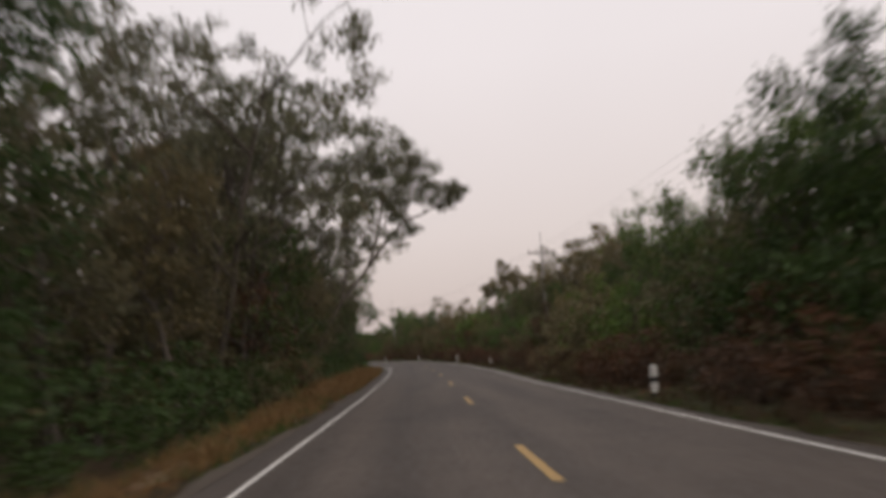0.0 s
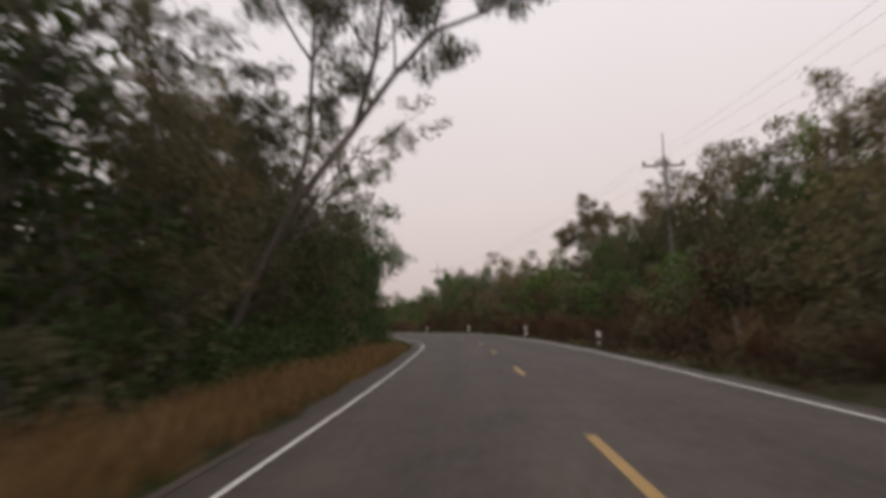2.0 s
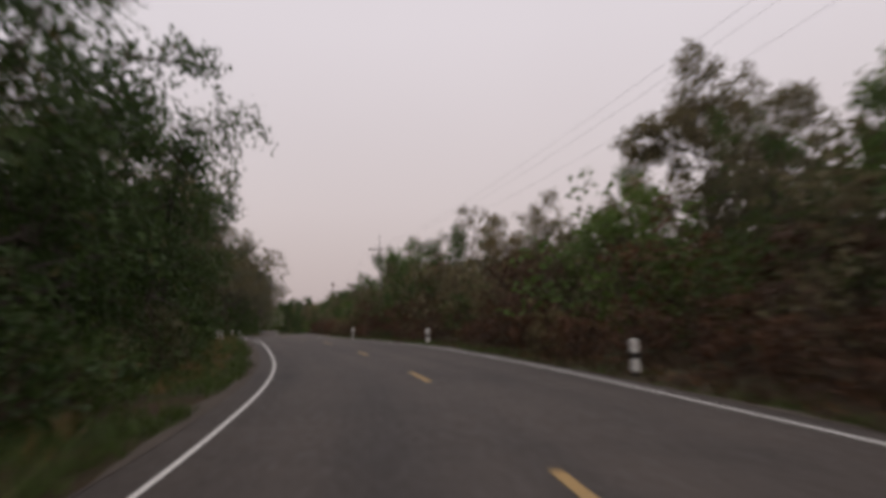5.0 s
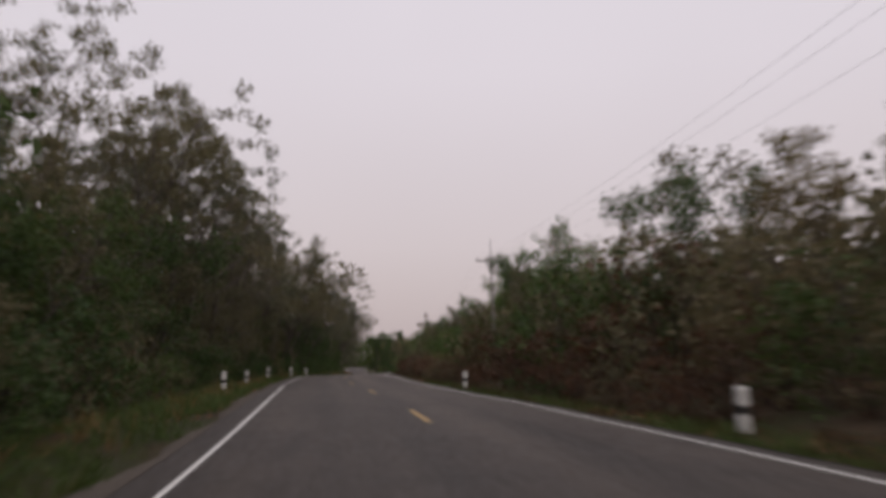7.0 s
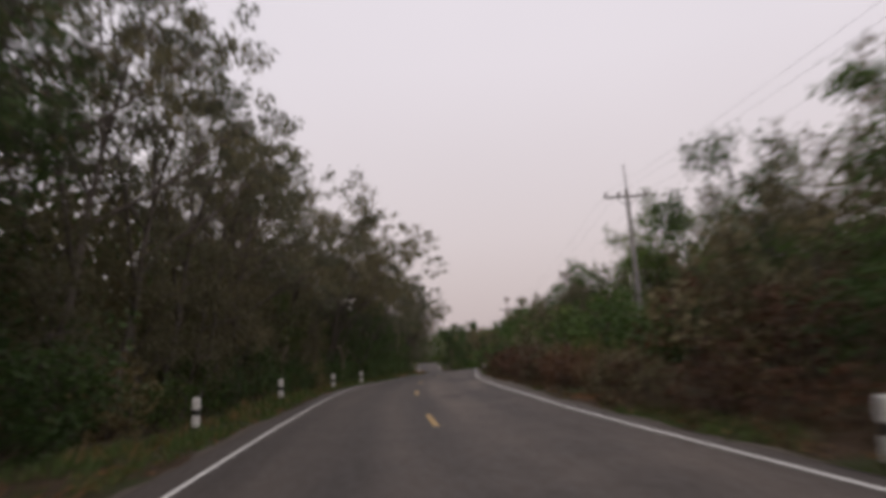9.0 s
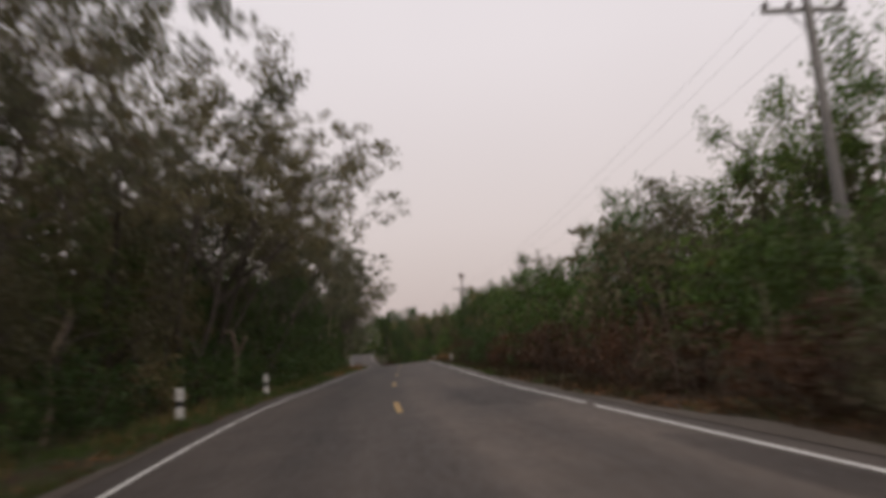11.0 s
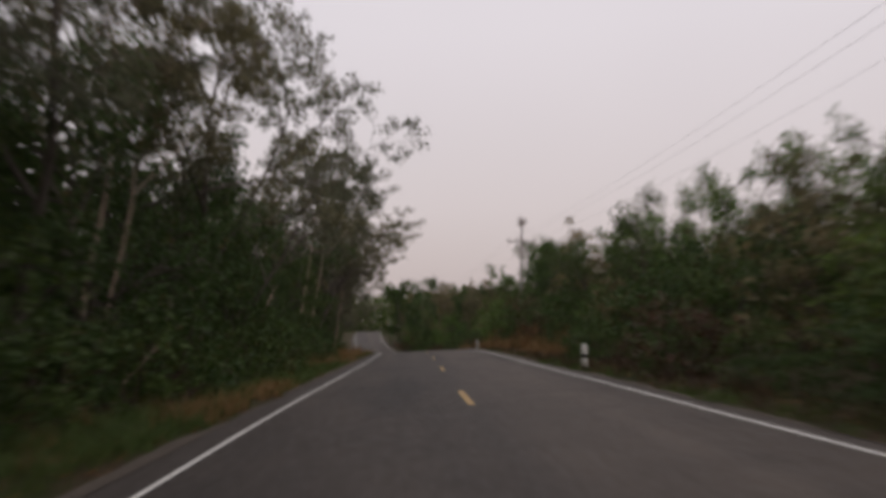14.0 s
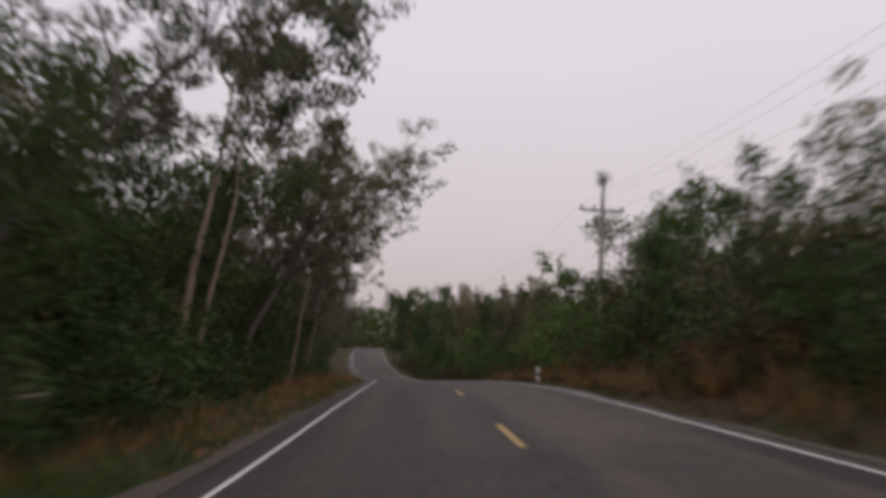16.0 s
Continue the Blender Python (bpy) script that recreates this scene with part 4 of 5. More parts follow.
# the round-headed tree and its neighbours in the bend beyond the crest; the nearer ones take the pale leaves in place
# of haze
for s, off, hgt in ((333, 6.9, 14.3), (331, 7.9, 13.2), (338, 9.0, 14.5), (341, 10.2, 13.8), (335, 10.8, 13.0), (276, 8.6, 10.0), (284, 9.5, 10.5), (296, 9.0, 11.5)):
    (dusty_hazed_far if s < 300 else deep_far).place(rng, s, off, hgt, squash=0.75)


# ---- woods behind, too dense to count ----
def back_woods(name, side, s0, s1, o0, o1, high, n, leaf, seed, ln, wd):
    r = np.random.default_rng(seed)
    heap = Heap()
    st = r.uniform(s0, s1, n)
    of = (np.array([o0(q) for q in st]) + r.uniform(0, o1, n) if callable(o0) else r.uniform(o0, o1, n)) * side
    hm = np.array([high(q) for q in st]) * (0.85 + 0.15 * np.sin(st * 0.41 + seed) * np.sin(st * 0.13 + of * 0.3))
    up = hm * r.uniform(0.01, 1.0, n)
    heap.leaves(r, at(st, of, up + ground_up(st, of)), ln, wd, 0.2)
    ob = new(name, heap.mesh(name, leaf))
    tagged(ob, "thick dark green woodland behind the roadside trees", "woods", kind="stuff")


back_woods("woods", -1, -40, 400, 11.0, 20, lambda q: tall_height(q) * 0.78, 34000, LEAF_DEEP, 3, 0.72, 0.42)
# olive leaves in two of these stretches carry the mist's paleness as colour
back_woods("woods", -1, -20, 50, lambda q: 9.6 + 0.8 * math.sin(q * 0.7), 5.0, lambda q: tall_height(q) * (0.74 if 60 < q < 92 else 0.36 if 197 < q < 214 else 0.58), 23000, LEAF_OLIVE, 31, 0.36, 0.21)
back_woods("woods", -1, 50, 112, lambda q: 9.6 + 0.8 * math.sin(q * 0.7), 5.0, lambda q: tall_height(q) * (0.74 if 60 < q < 92 else 0.36 if 197 < q < 214 else 0.58), 21000, LEAF_DEEP, 33, 0.36, 0.21)
back_woods("woods", -1, 112, 168, lambda q: 9.6 + 0.8 * math.sin(q * 0.7), 5.0, lambda q: tall_height(q) * (0.74 if 60 < q < 92 else 0.36 if 197 < q < 214 else 0.58), 19000, LEAF_OLIVE, 34, 0.36, 0.21)
back_woods("woods", -1, 168, 250, lambda q: 9.6 + 0.8 * math.sin(q * 0.7), 5.0, lambda q: tall_height(q) * (0.74 if 60 < q < 92 else 0.36 if 197 < q < 214 else 0.58), 30000, LEAF_DEEP, 35, 0.36, 0.21)
back_woods("woods", 1, -20, 250, lambda q: scrub_back(q) - 1.2, 4.5, lambda q: scrub_height(q) * (0.3 if 90 < q < 99 or 111 < q < 118 else 0.45 if open_scrub(q) else 0.84 if q < 46 else 0.72), 52000, LEAF_DUSTY_HAZED, 32, 0.34, 0.20)
back_woods("woods", -1, -60, 420, 19, 34, lambda q: tall_height(q) * 0.72, 16000, LEAF_DEEP, 13, 1.5, 0.9)
back_woods("woods", 1, -40, 400, 14.5, 20, lambda q: scrub_height(q) * 0.8, 20000, LEAF_DUSTY_HAZED, 4, 0.72, 0.42)
back_woods("woods", 1, -60, 420, 19, 32, lambda q: scrub_height(q) * 0.8, 13000, LEAF_DEEP, 14, 1.4, 0.85)
back_woods("woods", -1, -70, 430, 32, 75, lambda q: tall_height(q) * 0.75, 14000, LEAF_DEEP, 23, 2.4, 1.5)
back_woods("woods", 1, -70, 430, 30, 75, lambda q: scrub_height(q) * 0.85, 14000, LEAF_DEEP, 24, 2.4, 1.5)
back_woods("woods", 1, 408, 470, -60, 45, lambda q: 14.0, 20000, LEAF_DEEP, 6, 1.2, 0.7)


# ---- verge grass ----
def verge_grass(name, mat, label, bands, seed):
    r = np.random.default_rng(seed)
    heap = Heap()
    for s0, s1, o0, o1, n, h in bands:
        tuft = max(n // 14, 1)
        ts, to = r.uniform(s0, s1, tuft), r.uniform(o0, o1, tuft)
        keep = np.sin(ts * 0.45 + seed) + np.sin(ts * 1.17) + r.normal(0, 0.8, tuft) > -0.9
        ts, to = ts[keep], to[keep]
        i = np.repeat(np.arange(len(ts)), 14)
        p = at(ts[i], to[i], ground_up(ts[i], to[i]) - 0.02) + np.concatenate([r.normal(0, 0.10, (len(i), 2)), np.zeros((len(i), 1))], 1)
        hh = h * r.uniform(0.4, 1.25, len(i))[:, None] * r.uniform(0.6, 1.2, len(ts))[i][:, None]
        lean = np.concatenate([r.normal(0, 0.42, (len(i), 2)), np.zeros((len(i), 1))], 1) * hh
        az = r.uniform(0, 2 * math.pi, len(i))
        side = np.stack([np.cos(az), np.sin(az), 0 * az], -1) * 0.011
        tip = p + lean + np.array([0, 0, 1.0]) * hh
        midp = p + lean * 0.2 + np.array([0, 0, 0.42]) * hh
        v = np.stack([p, midp + side, tip, midp - side], 1).reshape(-1, 3)
        k = np.arange(len(i)) * 4
        heap.add(v, [(a, a + 1, a + 2, a + 3) for a in k])
    ob = new(name, heap.mesh(name, mat))
    tagged(ob, label, "grass", kind="stuff")


verge_grass("dry_grass", GRASS_DRY, "tall dry orange-brown grass along the verge", [(-5, 24, -5.5, -4.3, 4500, 0.42), (24, 64, -6.6, -4.2, 22000, 0.56), (64, 190, -6.2, -4.8, 3500, 0.4), (182, 191, -5.0, -4.25, 1900, 0.4), (203, 300, -6.4, -4.4, 6200, 0.5), (200, 250, 4.7, 7.2, 6000, 0.8)], 8)
verge_grass("dull_grass", GRASS_DULL, "dull brown dry grass and stalks beside the road", [(-5, 150, 4.0, 5.9, 20000, 0.34), (-5, 124, 3.64, 4.4, 6000, 0.16), (150, 205, 4.0, 6.0, 8000, 0.36), (205, 300, 4.1, 6.0, 6000, 0.3)], 10)
verge_grass("green_grass", GRASS_GREEN, "low green grass at the road's edge", [(-5, 70, -6.4, -4.15, 11000, 0.24), (58, 105, -6.8, -4.15, 15000, 0.28), (100, 205, -6.4, -4.2, 26000, 0.28), (178, 206, -6.3, -4.3, 9000, 0.3), (200, 300, -6.6, -4.2, 9000, 0.3), (-5, 300, 3.95, 5.4, 14000, 0.18), (-5, 124, 3.62, 4.3, 7000, 0.13), (84, 124, 3.7, 5.0, 7000, 0.24), (160, 200, 3.8, 4.9, 5000, 0.22)], 9)


# ---- fallen leaves in drifts on the verges ----
def leaf_litter(bands, seed):
    r = np.random.default_rng(seed)
    heap = Heap()
    for s0, s1, o0, o1, n in bands:
        ts, to = r.uniform(s0, s1, n), o0 + (o1 - o0) * r.beta(2.0, 1.6, n)
        keep = np.sin(ts * 0.9 + to) + np.sin(ts * 2.3 - to * 3) + r.normal(0, 0.7, n) > -0.5
        ts, to = ts[keep], to[keep]
        heap.leaves(r, at(ts, to, ground_up(ts, to) + r.uniform(0.01, 0.06, len(ts))), 0.10, 0.055, 0.0)
    tagged(new("leaf_litter", heap.mesh("leaf_litter", LITTER)), "fallen reddish-brown leaves drifted along the verges", "leaf litter", kind="stuff")


leaf_litter([(-5, 90, 4.2, 5.8, 6000), (90, 172, 4.0, 5.6, 9000), (172, 240, 4.2, 6.0, 3000), (-5, 60, -5.6, -4.4, 3000), (100, 230, -5.4, -4.2, 3500)], 12)


# ---- clumps of tall dry grass ----
def tussock(seed, size, straw):
    r = np.random.default_rng(seed)
    root = empty_thing("grass_clump")
    blades, plumes = Heap(), Heap()
    for k in range(90):
        a, out = r.uniform(0, 2 * math.pi), r.uniform(0.15, 0.75)
        ln = size * r.uniform(0.55, 1.15)
        d = np.array([math.cos(a), math.sin(a), 0])
        side = np.array([-math.sin(a), math.cos(a), 0]) * r.uniform(0.006, 0.012)
        foot = d * r.uniform(0, 0.16) + np.array([0, 0, -0.05])
        p = [foot + d * out * ln * u ** 1.8 + np.array([0, 0, ln * (u - 0.45 * out * u ** 3)]) for u in (0, 0.35, 0.7, 1.0)]
        v = [p[0] - side, p[0] + side, p[1] - side, p[1] + side, p[2] - side * 0.7, p[2] + side * 0.7, p[3]]
        blades.add(v, [(0, 1, 3, 2), (2, 3, 5, 4), (4, 5, 6)])
    for k in range(9):
        a, out = r.uniform(0, 2 * math.pi), r.uniform(0.1, 0.4)
        d, ln = np.array([math.cos(a), math.sin(a), 0]), size * r.uniform(1.0, 1.35)
        p = [d * (0.08 + out * ln * u ** 2) + np.array([0, 0, ln * u - 0.05]) for u in (0, 0.4, 0.75, 1.0)]
        plumes.tube(p, 0.005, 0.002, 3)
        plumes.leaves(r, np.array([p[2] + (p[3] - p[2]) * u for u in r.uniform(0, 1.05, 16)]) + r.normal(0, 0.02, (16, 3)), 0.07, 0.012, -0.3)
    part_of("leaf_tuft", blades.mesh("leaf_tuft", straw), root)
    part_of("seed_head", plumes.mesh("seed_head", straw), root)
    return root


clump = Kind([tussock(201, 1.0, GRASS_DRY), tussock(202, 1.15, GRASS_DRY), tussock(203, 0.9, GRASS_DRY)], "arching clump of orange-brown dry grass on the verge", "grass clump", "orange grass clumps")
tan_clump = Kind([tussock(211, 1.0, GRASS_TAN), tussock(212, 1.15, GRASS_TAN)], "arching clump of tall pale tan grass among dry brush", "grass clump", "tan grass clumps")
rng = np.random.default_rng(540)
for s0, s1, o0, o1, n, h0, h1 in ((14, 30, 5.7, 6.8, 9, 0.8, 1.3), (33, 50, 5.6, 7.0, 20, 0.8, 1.5), (52, 68, 5.7, 6.6, 6, 0.7, 1.1), (164, 172, 5.6, 6.6, 7, 0.9, 1.5),
                                  (205, 236, 5.4, 7.2, 24, 0.9, 1.7), (4, 24, -5.4, -4.9, 6, 0.5, 0.8), (26, 60, -6.4, -5.4, 26, 0.6, 1.0), (196, 216, -6.4, -5.4, 8, 0.5, 0.9), (222, 262, -6.8, -5.2, 26, 0.6, 1.1), (129.5, 141, 5.2, 6.1, 13, 0.9, 1.8)):
    for _ in range(n):
        (tan_clump if o0 > 0 and s0 < 200 else clump).place(rng, rng.uniform(s0, s1), rng.uniform(o0, o1), rng.uniform(h0, h1), squash=rng.uniform(0.9, 1.3))


# ---- guide posts ----
def guide_post():
    """A short concrete post with rounded corners, in white and black bands."""
    root = empty_thing("guide_post")
    r, levels = 0.088, (-0.25, 0.17, 0.44, 0.58, 0.86)
    mats = (("base_band", POST_BLACK), ("white_band", POST_WHITE), ("black_band", POST_BLACK), ("top_band", POST_WHITE))
    for (nm, mat), z0, z1 in zip(mats, levels[:-1], levels[1:]):
        heap = Heap()
        prof = []
        for k in range(16):
            a = k * math.pi / 8
            c, s_ = math.cos(a), math.sin(a)
            q = (abs(c) ** 4 + abs(s_) ** 4) ** -0.25
            prof.append((c * q * r, s_ * q * r))
        zs = [(z0, 1.0), (z1, 1.0)]
        if nm == "top_band":
            zs = [(z0, 1.0), (z1 - 0.03, 1.0), (z1 - 0.008, 0.9), (z1, 0.7)]
        rings = [(x * k, y * k, z) for z, k in zs for x, y in prof]
        f = [(i * 16 + j, i * 16 + (j + 1) % 16, (i + 1) * 16 + (j + 1) % 16, (i + 1) * 16 + j) for i in range(len(zs) - 1) for j in range(16)]
        f.append(tuple(range((len(zs) - 1) * 16, len(zs) * 16)))
        heap.add(rings, f)
        part_of(nm, heap.mesh(nm, mat), root)
    return tagged(root, "short concrete guide post banded in white and black paint", "guide post", "guide posts")


post = None
for s, off, *sunk in POSTS:
    m = Matrix.LocRotScale(Vector(at(s, off, float(ground_up(s, off)) - (0.07 if off > 0 else 0.0) + sum(sunk))), Euler((radians(random.uniform(-2.5, 2.5)), radians(random.uniform(-2.5, 2.5)), heading(s))).to_quaternion(), None)
    if post is None:
        post = guide_post()
        post.matrix_basis = m
    else:
        copy_thing(post, m)


# ---- power line ----
def power_pole():
    root = empty_thing("power_pole")
    h = Heap()
    def box(x0, x1, y0, y1, z0, z1, tx=1.0):
        cx, cy = (x0 + x1) / 2, (y0 + y1) / 2
        lo = [(x0, y0, z0), (x1, y0, z0), (x1, y1, z0), (x0, y1, z0)]
        hi = [(cx + (x - cx) * tx, cy + (y - cy) * tx, z1) for x, y, _ in lo]
        return lo + hi, [(0, 3, 2, 1), (4, 5, 6, 7), (0, 1, 5, 4), (1, 2, 6, 5), (2, 3, 7, 6), (3, 0, 4, 7)]
    h.add(*box(-0.15, 0.15, -0.13, 0.13, -0.6, 10.6, 0.62))
    part_of("shaft", h.mesh("shaft", CONCRETE), root)
    h = Heap()
    h.add(*box(-0.045, 0.045, -0.045, 0.045, 9.4, 12.2, 0.6))
    part_of("earth_wire_spike", h.mesh("earth_wire_spike", STEEL), root)
    h = Heap()
    h.add(*box(-1.35, 1.35, 0.11, 0.22, 10.14, 10.27))
    part_of("crossarm", h.mesh("crossarm", CONCRETE), root)
    for x in (-1.22, -0.45, 1.22):
        h = Heap()
        pin = Heap()
        pin.tube([(x, 0.165, 10.25), (x, 0.165, 10.36)], 0.02, 0.02, 6)
        h.tube([(x, 0.165, 10.34), (x, 0.165, 10.40)], 0.10, 0.11, 10)
        h.tube([(x, 0.165, 10.40), (x, 0.165, 10.50)], 0.075, 0.06, 10)
        insulator = part_of("insulator", h.mesh("insulator", CERAMIC, True), root)
        part_of("pin", pin.mesh("pin", STEEL), insulator, "short steel pin")
    for x in (-0.6, 0.6):
        h = Heap()
        h.tube([(x, 0.12, 10.14), (x * 0.1, 0.12, 9.6)], 0.022, 0.022, 5)
        part_of("brace", h.mesh("brace", STEEL), root)
    return tagged(root, "weathered concrete power pole with a crossarm and three insulators", "power pole", "power poles")


POLES = [(-22, 12.0, 0, 0), (66, 12.0, 0.3, 0), (152, 13.0, -1.4, 3), (240, 9.6, 2.4, -3), (326, 10.5, 0, 0)]
pole = None
tops = []
for s, off, lean, turn in POLES:
    base = at(s, off, 0.0)
    m = Matrix.LocRotScale(Vector(base), Euler((0, radians(lean), heading(s) + radians(turn))).to_quaternion(), None)
    if pole is None:
        pole = power_pole()
        pole.matrix_basis = m
    else:
        copy_thing(pole, m)
    tops.append([m @ Vector((x, 0.165, 10.5)) for x in (-1.22, -0.45, 1.22)] + [m @ Vector((0, 0, 12.15))])
for a, b in zip(tops[:-1], tops[1:]):
    for k in range(3):
        h = Heap()
        t = np.linspace(0, 1, 25)[:, None]
        pts = np.array(a[k])[None] * (1 - t) + np.array(b[k])[None] * t
        pts[:, 2] -= (1.5 * 4 * t * (1 - t))[:, 0]
        h.tube(pts, 0.0055, 0.0055, 4)
        tagged(new("power_cable", h.mesh("power_cable", CABLE)), "thin dark power cable sagging between poles", "cable", "power cables")


# a dry creeper that has climbed to the top of the far pole
def dry_creeper():
    r = np.random.default_rng(33)
    s, off, lean, turn = POLES[3]
    m = Matrix.LocRotScale(Vector(at(s, off, 0.0)), Euler((0, radians(lean), heading(s) + radians(turn))).to_quaternion(), None)
    root = empty_thing("dry_creeper", m)
    stem, head = Heap(), Heap()
    for k in range(3):
        a = k * 2.1
        pts = [(0.07 * math.cos(a + z * 2.0), 0.07 * math.sin(a + z * 2.0), z) for z in np.linspace(6.5, 12.25, 14)]
        stem.tube(pts, 0.03, 0.015, 5)
    for k in range(26):
        e = r.normal(0, 1, 3)
        e = e / np.linalg.norm(e) * r.uniform(0.25, 0.62)
        stem.tube([(0, 0, 12.0), tuple(np.array((0, 0, 12.1)) + e * 0.6), tuple(np.array((0, 0, 12.1)) + e)], 0.012, 0.004, 3)
    head.leaves(r, np.array([0, 0, 12.15]) + r.normal(0, 0.24, (220, 3)), 0.13, 0.06, 0.5)
    head.leaves(r, np.stack([r.normal(0, 0.12, 160), r.normal(0, 0.12, 160), r.uniform(8.5, 12, 160)], -1), 0.13, 0.06, 0.5)
    part_of("stem", stem.mesh("stem", TWIG, True), root)
    part_of("foliage", head.mesh("foliage", LEAF_DRY), root)
    tagged(root, "withered brown creeper tangled round the top of a power pole", "creeper")


dry_creeper()


# ---- dead wood and small things in the verge ----
def bare_patch(s, off, length, width, seed):
    """A low irregular heap of pale sandy soil."""
    r = np.random.default_rng(seed)
    ang = np.arange(20) * math.pi / 10
    wob = 1 + 0.22 * np.sin(ang * 2 + seed) + r.uniform(-0.12, 0.12, 20)
    heap, rings = Heap(), ((1.0, -0.03), (0.75, 0.05), (0.4, 0.08))
    v = [at(s + k * length * math.cos(a) * w, off + k * width * math.sin(a) * w, float(ground_up(s, off)) + z + r.uniform(-0.012, 0.012)) for k, z in rings for a, w in zip(ang, wob)]
    f = [(i * 20 + j, (i + 1) * 20 + j, (i + 1) * 20 + (j + 1) % 20, i * 20 + (j + 1) % 20) for i in range(2) for j in range(20)]
    heap.add(np.array(v), f + [tuple(range(40, 60))])
    tagged(new("bare_soil", heap.mesh("bare_soil", SAND, True)), "pale sandy bare soil heaped on the verge", "soil", kind="structure")


bare_patch(6.9, -5.15, 1.4, 0.34, 3)
bare_patch(10.6, -5.0, 0.8, 0.24, 5)


def dead_branch(s, off, pts, r0, r1, twigs, seed, bark=BARK_PALE, label="pale bare dead branch leaning in the undergrowth"):
    r = np.random.default_rng(seed)
    root = empty_thing("dead_branch", Matrix.LocRotScale(Vector(at(s, off, float(ground_up(s, off)))), Euler((0, 0, heading(s))).to_quaternion(), None))
    h = Heap()
    h.tube(pts, r0, r1, 7)
    pts = [np.array(p, float) for p in pts]
    for _ in range(twigs):
        i = int(r.integers(1, len(pts)))
        e = pts[i] + r.normal(0, 0.35, 3) + np.array([0, 0, 0.2])
        h.tube([pts[i], (pts[i] + e) / 2 + r.normal(0, 0.05, 3), e], r1 * 0.7, r1 * 0.25, 4)
    part_of("limb", h.mesh("limb", bark, True), root)
    tagged(root, label, "branch", "dead branches")


dead_branch(187.0, -7.0, [(-0.6, -0.2, -0.1), (-0.3, 0, 0.6), (0.1, 0.2, 1.1), (0.5, 0.4, 1.75)], 0.055, 0.025, 5, 1)
dead_branch(204.5, -8.0, [(-0.3, -0.1, -0.1), (-0.1, 0, 1.5), (0.1, 0.1, 2.8), (0.45, 0.2, 3.7)], 0.06, 0.03, 5, 2)
dead_branch(206.5, -6.9, [(-0.8, -0.2, -0.05), (-0.3, 0, 0.7), (0.3, 0.1, 1.0), (0.75, 0.2, 1.05)], 0.045, 0.02, 4, 3)
dead_branch(16.0, -7.8, [(0, 0, -0.1), (-0.2, 0.1, 1.4), (-0.55, 0.3, 2.8), (-1.2, 1.6, 3.7), (-2.4, 3.0, 4.6)], 0.09, 0.05, 6, 4, BARK, "dark bare dead limb leaning in the undergrowth")
dead_branch(141.0, 6.2, [(0, 0, -0.1), (-0.1, 0.1, 0.6), (0.1, 0.2, 1.2), (0.0, 0.4, 1.7)], 0.026, 0.012, 6, 5)
dead_branch(150.0, -7.9, [(0, 0, -0.1), (0.2, 0.1, 0.9), (0.1, 0.1, 1.9), (0.5, 0.2, 2.7)], 0.05, 0.02, 6, 6)

for s, off, hgt, lean, seed in ((136.0, 5.5, 1.6, 0.3, 31), (139.5, 5.3, 2.2, -0.25, 32), (143.0, 5.4, 1.9, 0.15, 33), (146.0, 5.2, 2.4, -0.1, 34), (149.0, 5.4, 1.7, 0.35, 35), (153.5, 5.3, 2.3, -0.3, 36), (158.0, 5.2, 1.8, 0.2, 37), (167.5, 5.3, 2.0, -0.2, 38), (170.5, 5.4, 1.6, 0.3, 39), (72.0, 5.6, 1.7, 0.25, 40), (20.0, 6.0, 2.6, 0.1, 41)):
    dead_branch(s, off, [(0, 0, -0.1), (lean * 0.3, 0.1, 0.35 * hgt), (lean * 0.8, 0.15, 0.7 * hgt), (lean * 1.1, 0.3, hgt)], 0.024, 0.011, 5, seed, BARK_MID, "thin bare brown stem standing in the dry brush")

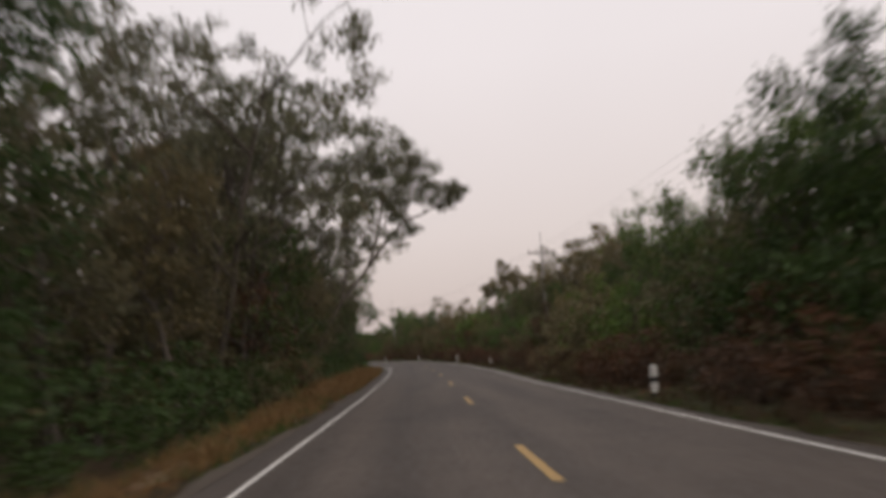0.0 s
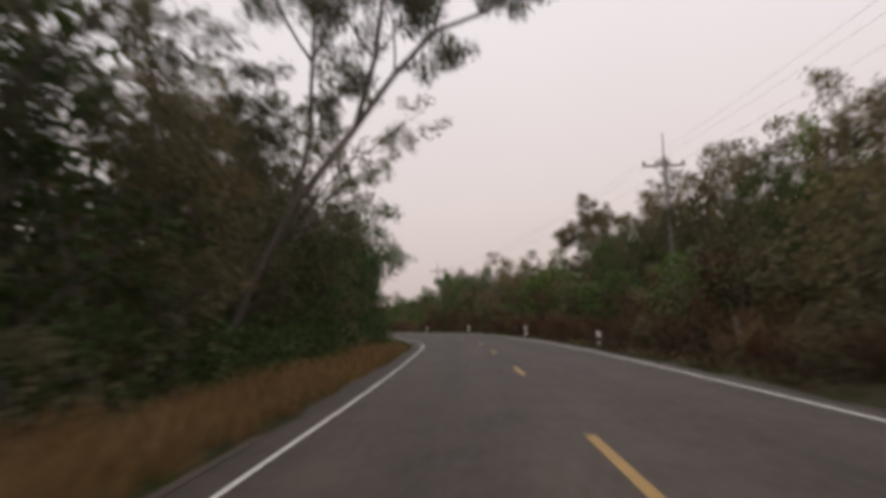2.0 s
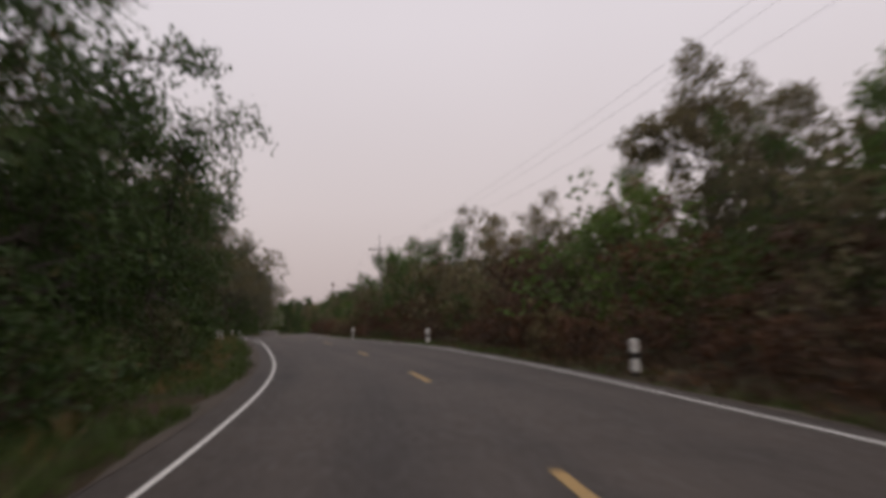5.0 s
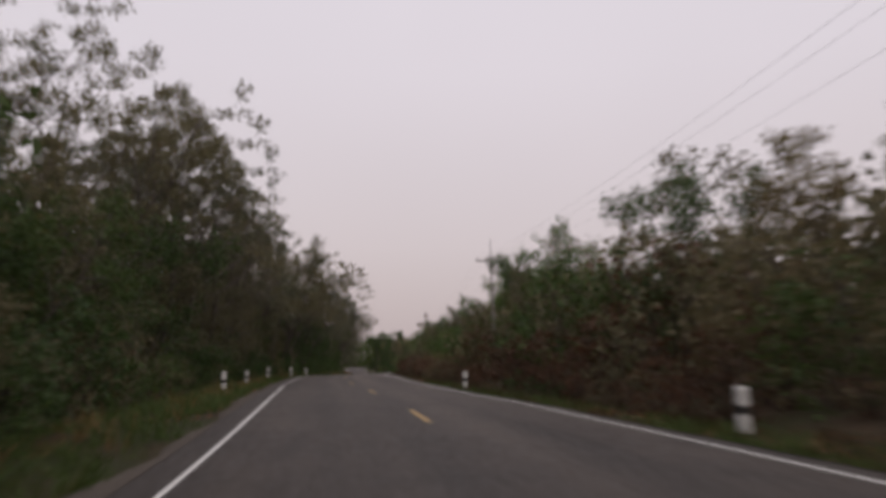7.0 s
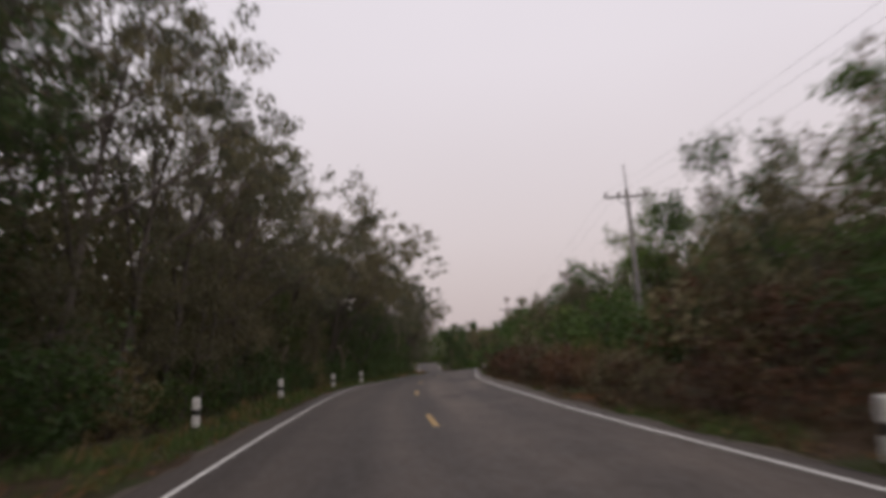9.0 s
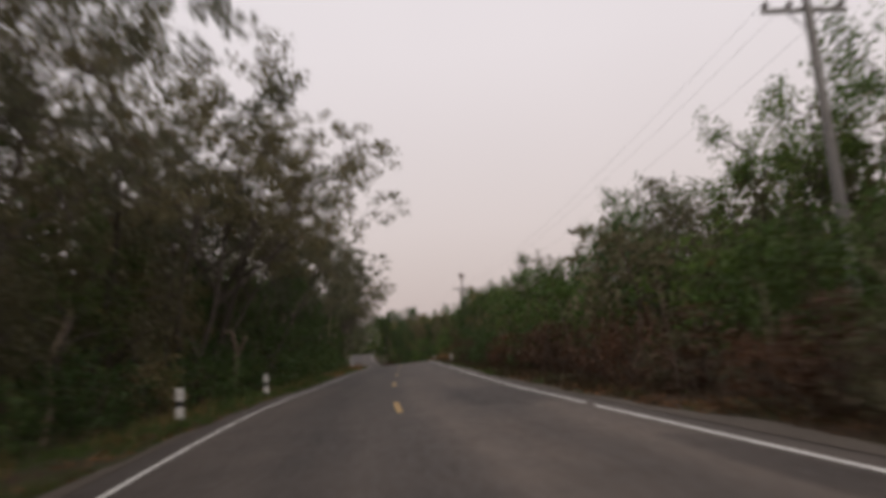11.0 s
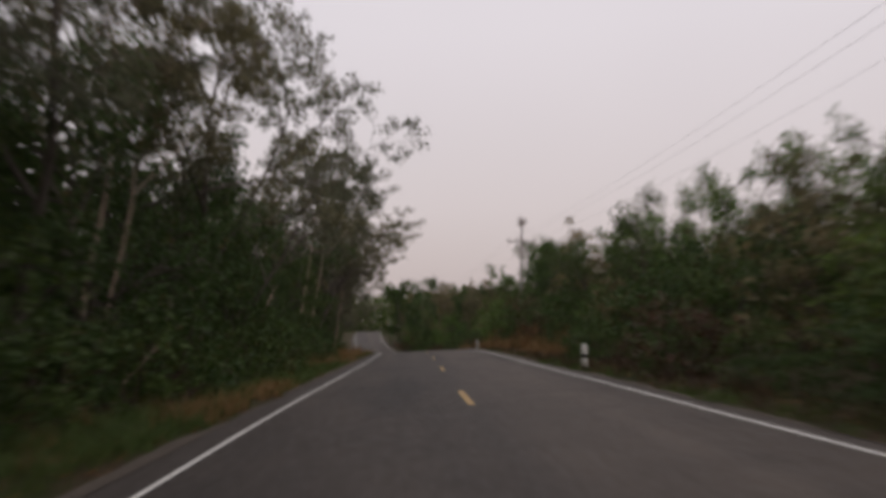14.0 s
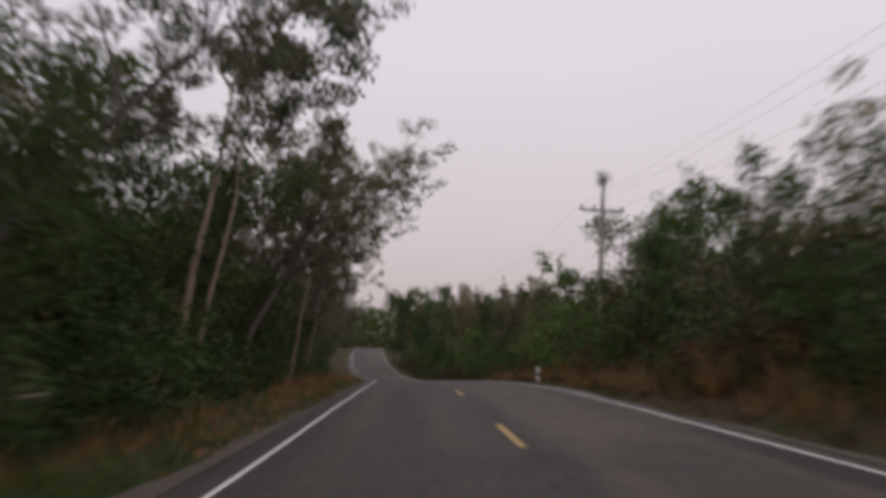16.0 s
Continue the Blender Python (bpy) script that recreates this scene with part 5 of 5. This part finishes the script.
for s, off, turn, seed in ((13.0, 5.9, 0.1, 11), (15.5, 6.3, -0.2, 12), (17.5, 5.8, 0.25, 13), (24.0, 6.4, 0.5, 14), (40.5, 6.3, -0.3, 15), (47.0, 6.6, 0.6, 16)):
    dead_branch(s, off, [(-0.9, -1.0 * turn, 0.04), (-0.3, 0.05, 0.16), (0.4, 0.4 * turn, 0.24), (1.1, 1.2 * turn, 0.20)] if seed % 2 else [(0.1, -1.1, 0.05), (0.0, -0.4, 0.22), (0.15, 0.4, 0.35), (0.0 + turn, 1.2, 0.6)], 0.03, 0.012, 6, seed, BARK_MID, "brown fallen branch lying on the dry verge")


def old_stake():
    root = empty_thing("old_stake", Matrix.LocRotScale(Vector(at(43.0, 6.5, float(ground_up(43.0, 6.5)))), Euler((0, radians(-7), heading(43.0))).to_quaternion(), None))
    h = Heap()
    h.tube([(0, 0, -0.3), (0.01, 0, 0.4), (0.0, 0.01, 0.98)], 0.05, 0.042, 6)
    part_of("shaft", h.mesh("shaft", CONCRETE), root)
    tagged(root, "slim pale weathered stake leaning in the dry grass", "stake")


old_stake()


def litter_scrap(s, off, seed):
    """A crumpled scrap of paper."""
    r = np.random.default_rng(seed)
    g = np.stack(np.meshgrid(np.linspace(-0.08, 0.08, 5), np.linspace(-0.05, 0.05, 4), indexing="ij"), -1).reshape(-1, 2)
    top = np.concatenate([g, 0.05 + r.normal(0, 0.022, (len(g), 1))], 1)
    v = np.concatenate([top, top - np.array([0, 0, 0.004])])
    f = [(i * 4 + j, (i + 1) * 4 + j, (i + 1) * 4 + j + 1, i * 4 + j + 1) for i in range(4) for j in range(3)]
    f += [tuple(20 + k for k in q[::-1]) for q in f]
    ob = new("litter_scrap", mesh_of("litter_scrap", v, f, POST_WHITE))
    ob.matrix_basis = Matrix.LocRotScale(Vector(at(s, off, -0.03)), Euler((0.3, 0.2, 0.5 * seed)).to_quaternion(), None)
    tagged(ob, "crumpled scrap of white litter on the gravel edge", "litter")


litter_scrap(46.2, 4.2, 1)

# builds of plants that no place called for are taken away again
for kind in (tall, tall_far, sparse, pale, airy, round_head, low_deep, low_green, low_dusty_hazed, deep_far, green_far, dusty_hazed_far, shrub_deep, shrub_green, shrub_dry, shrub_dusty, clump, tan_clump):
    for i in kind.fresh:
        for o in (*kind.roots[i].children_recursive, kind.roots[i]):
            bpy.data.objects.remove(o)
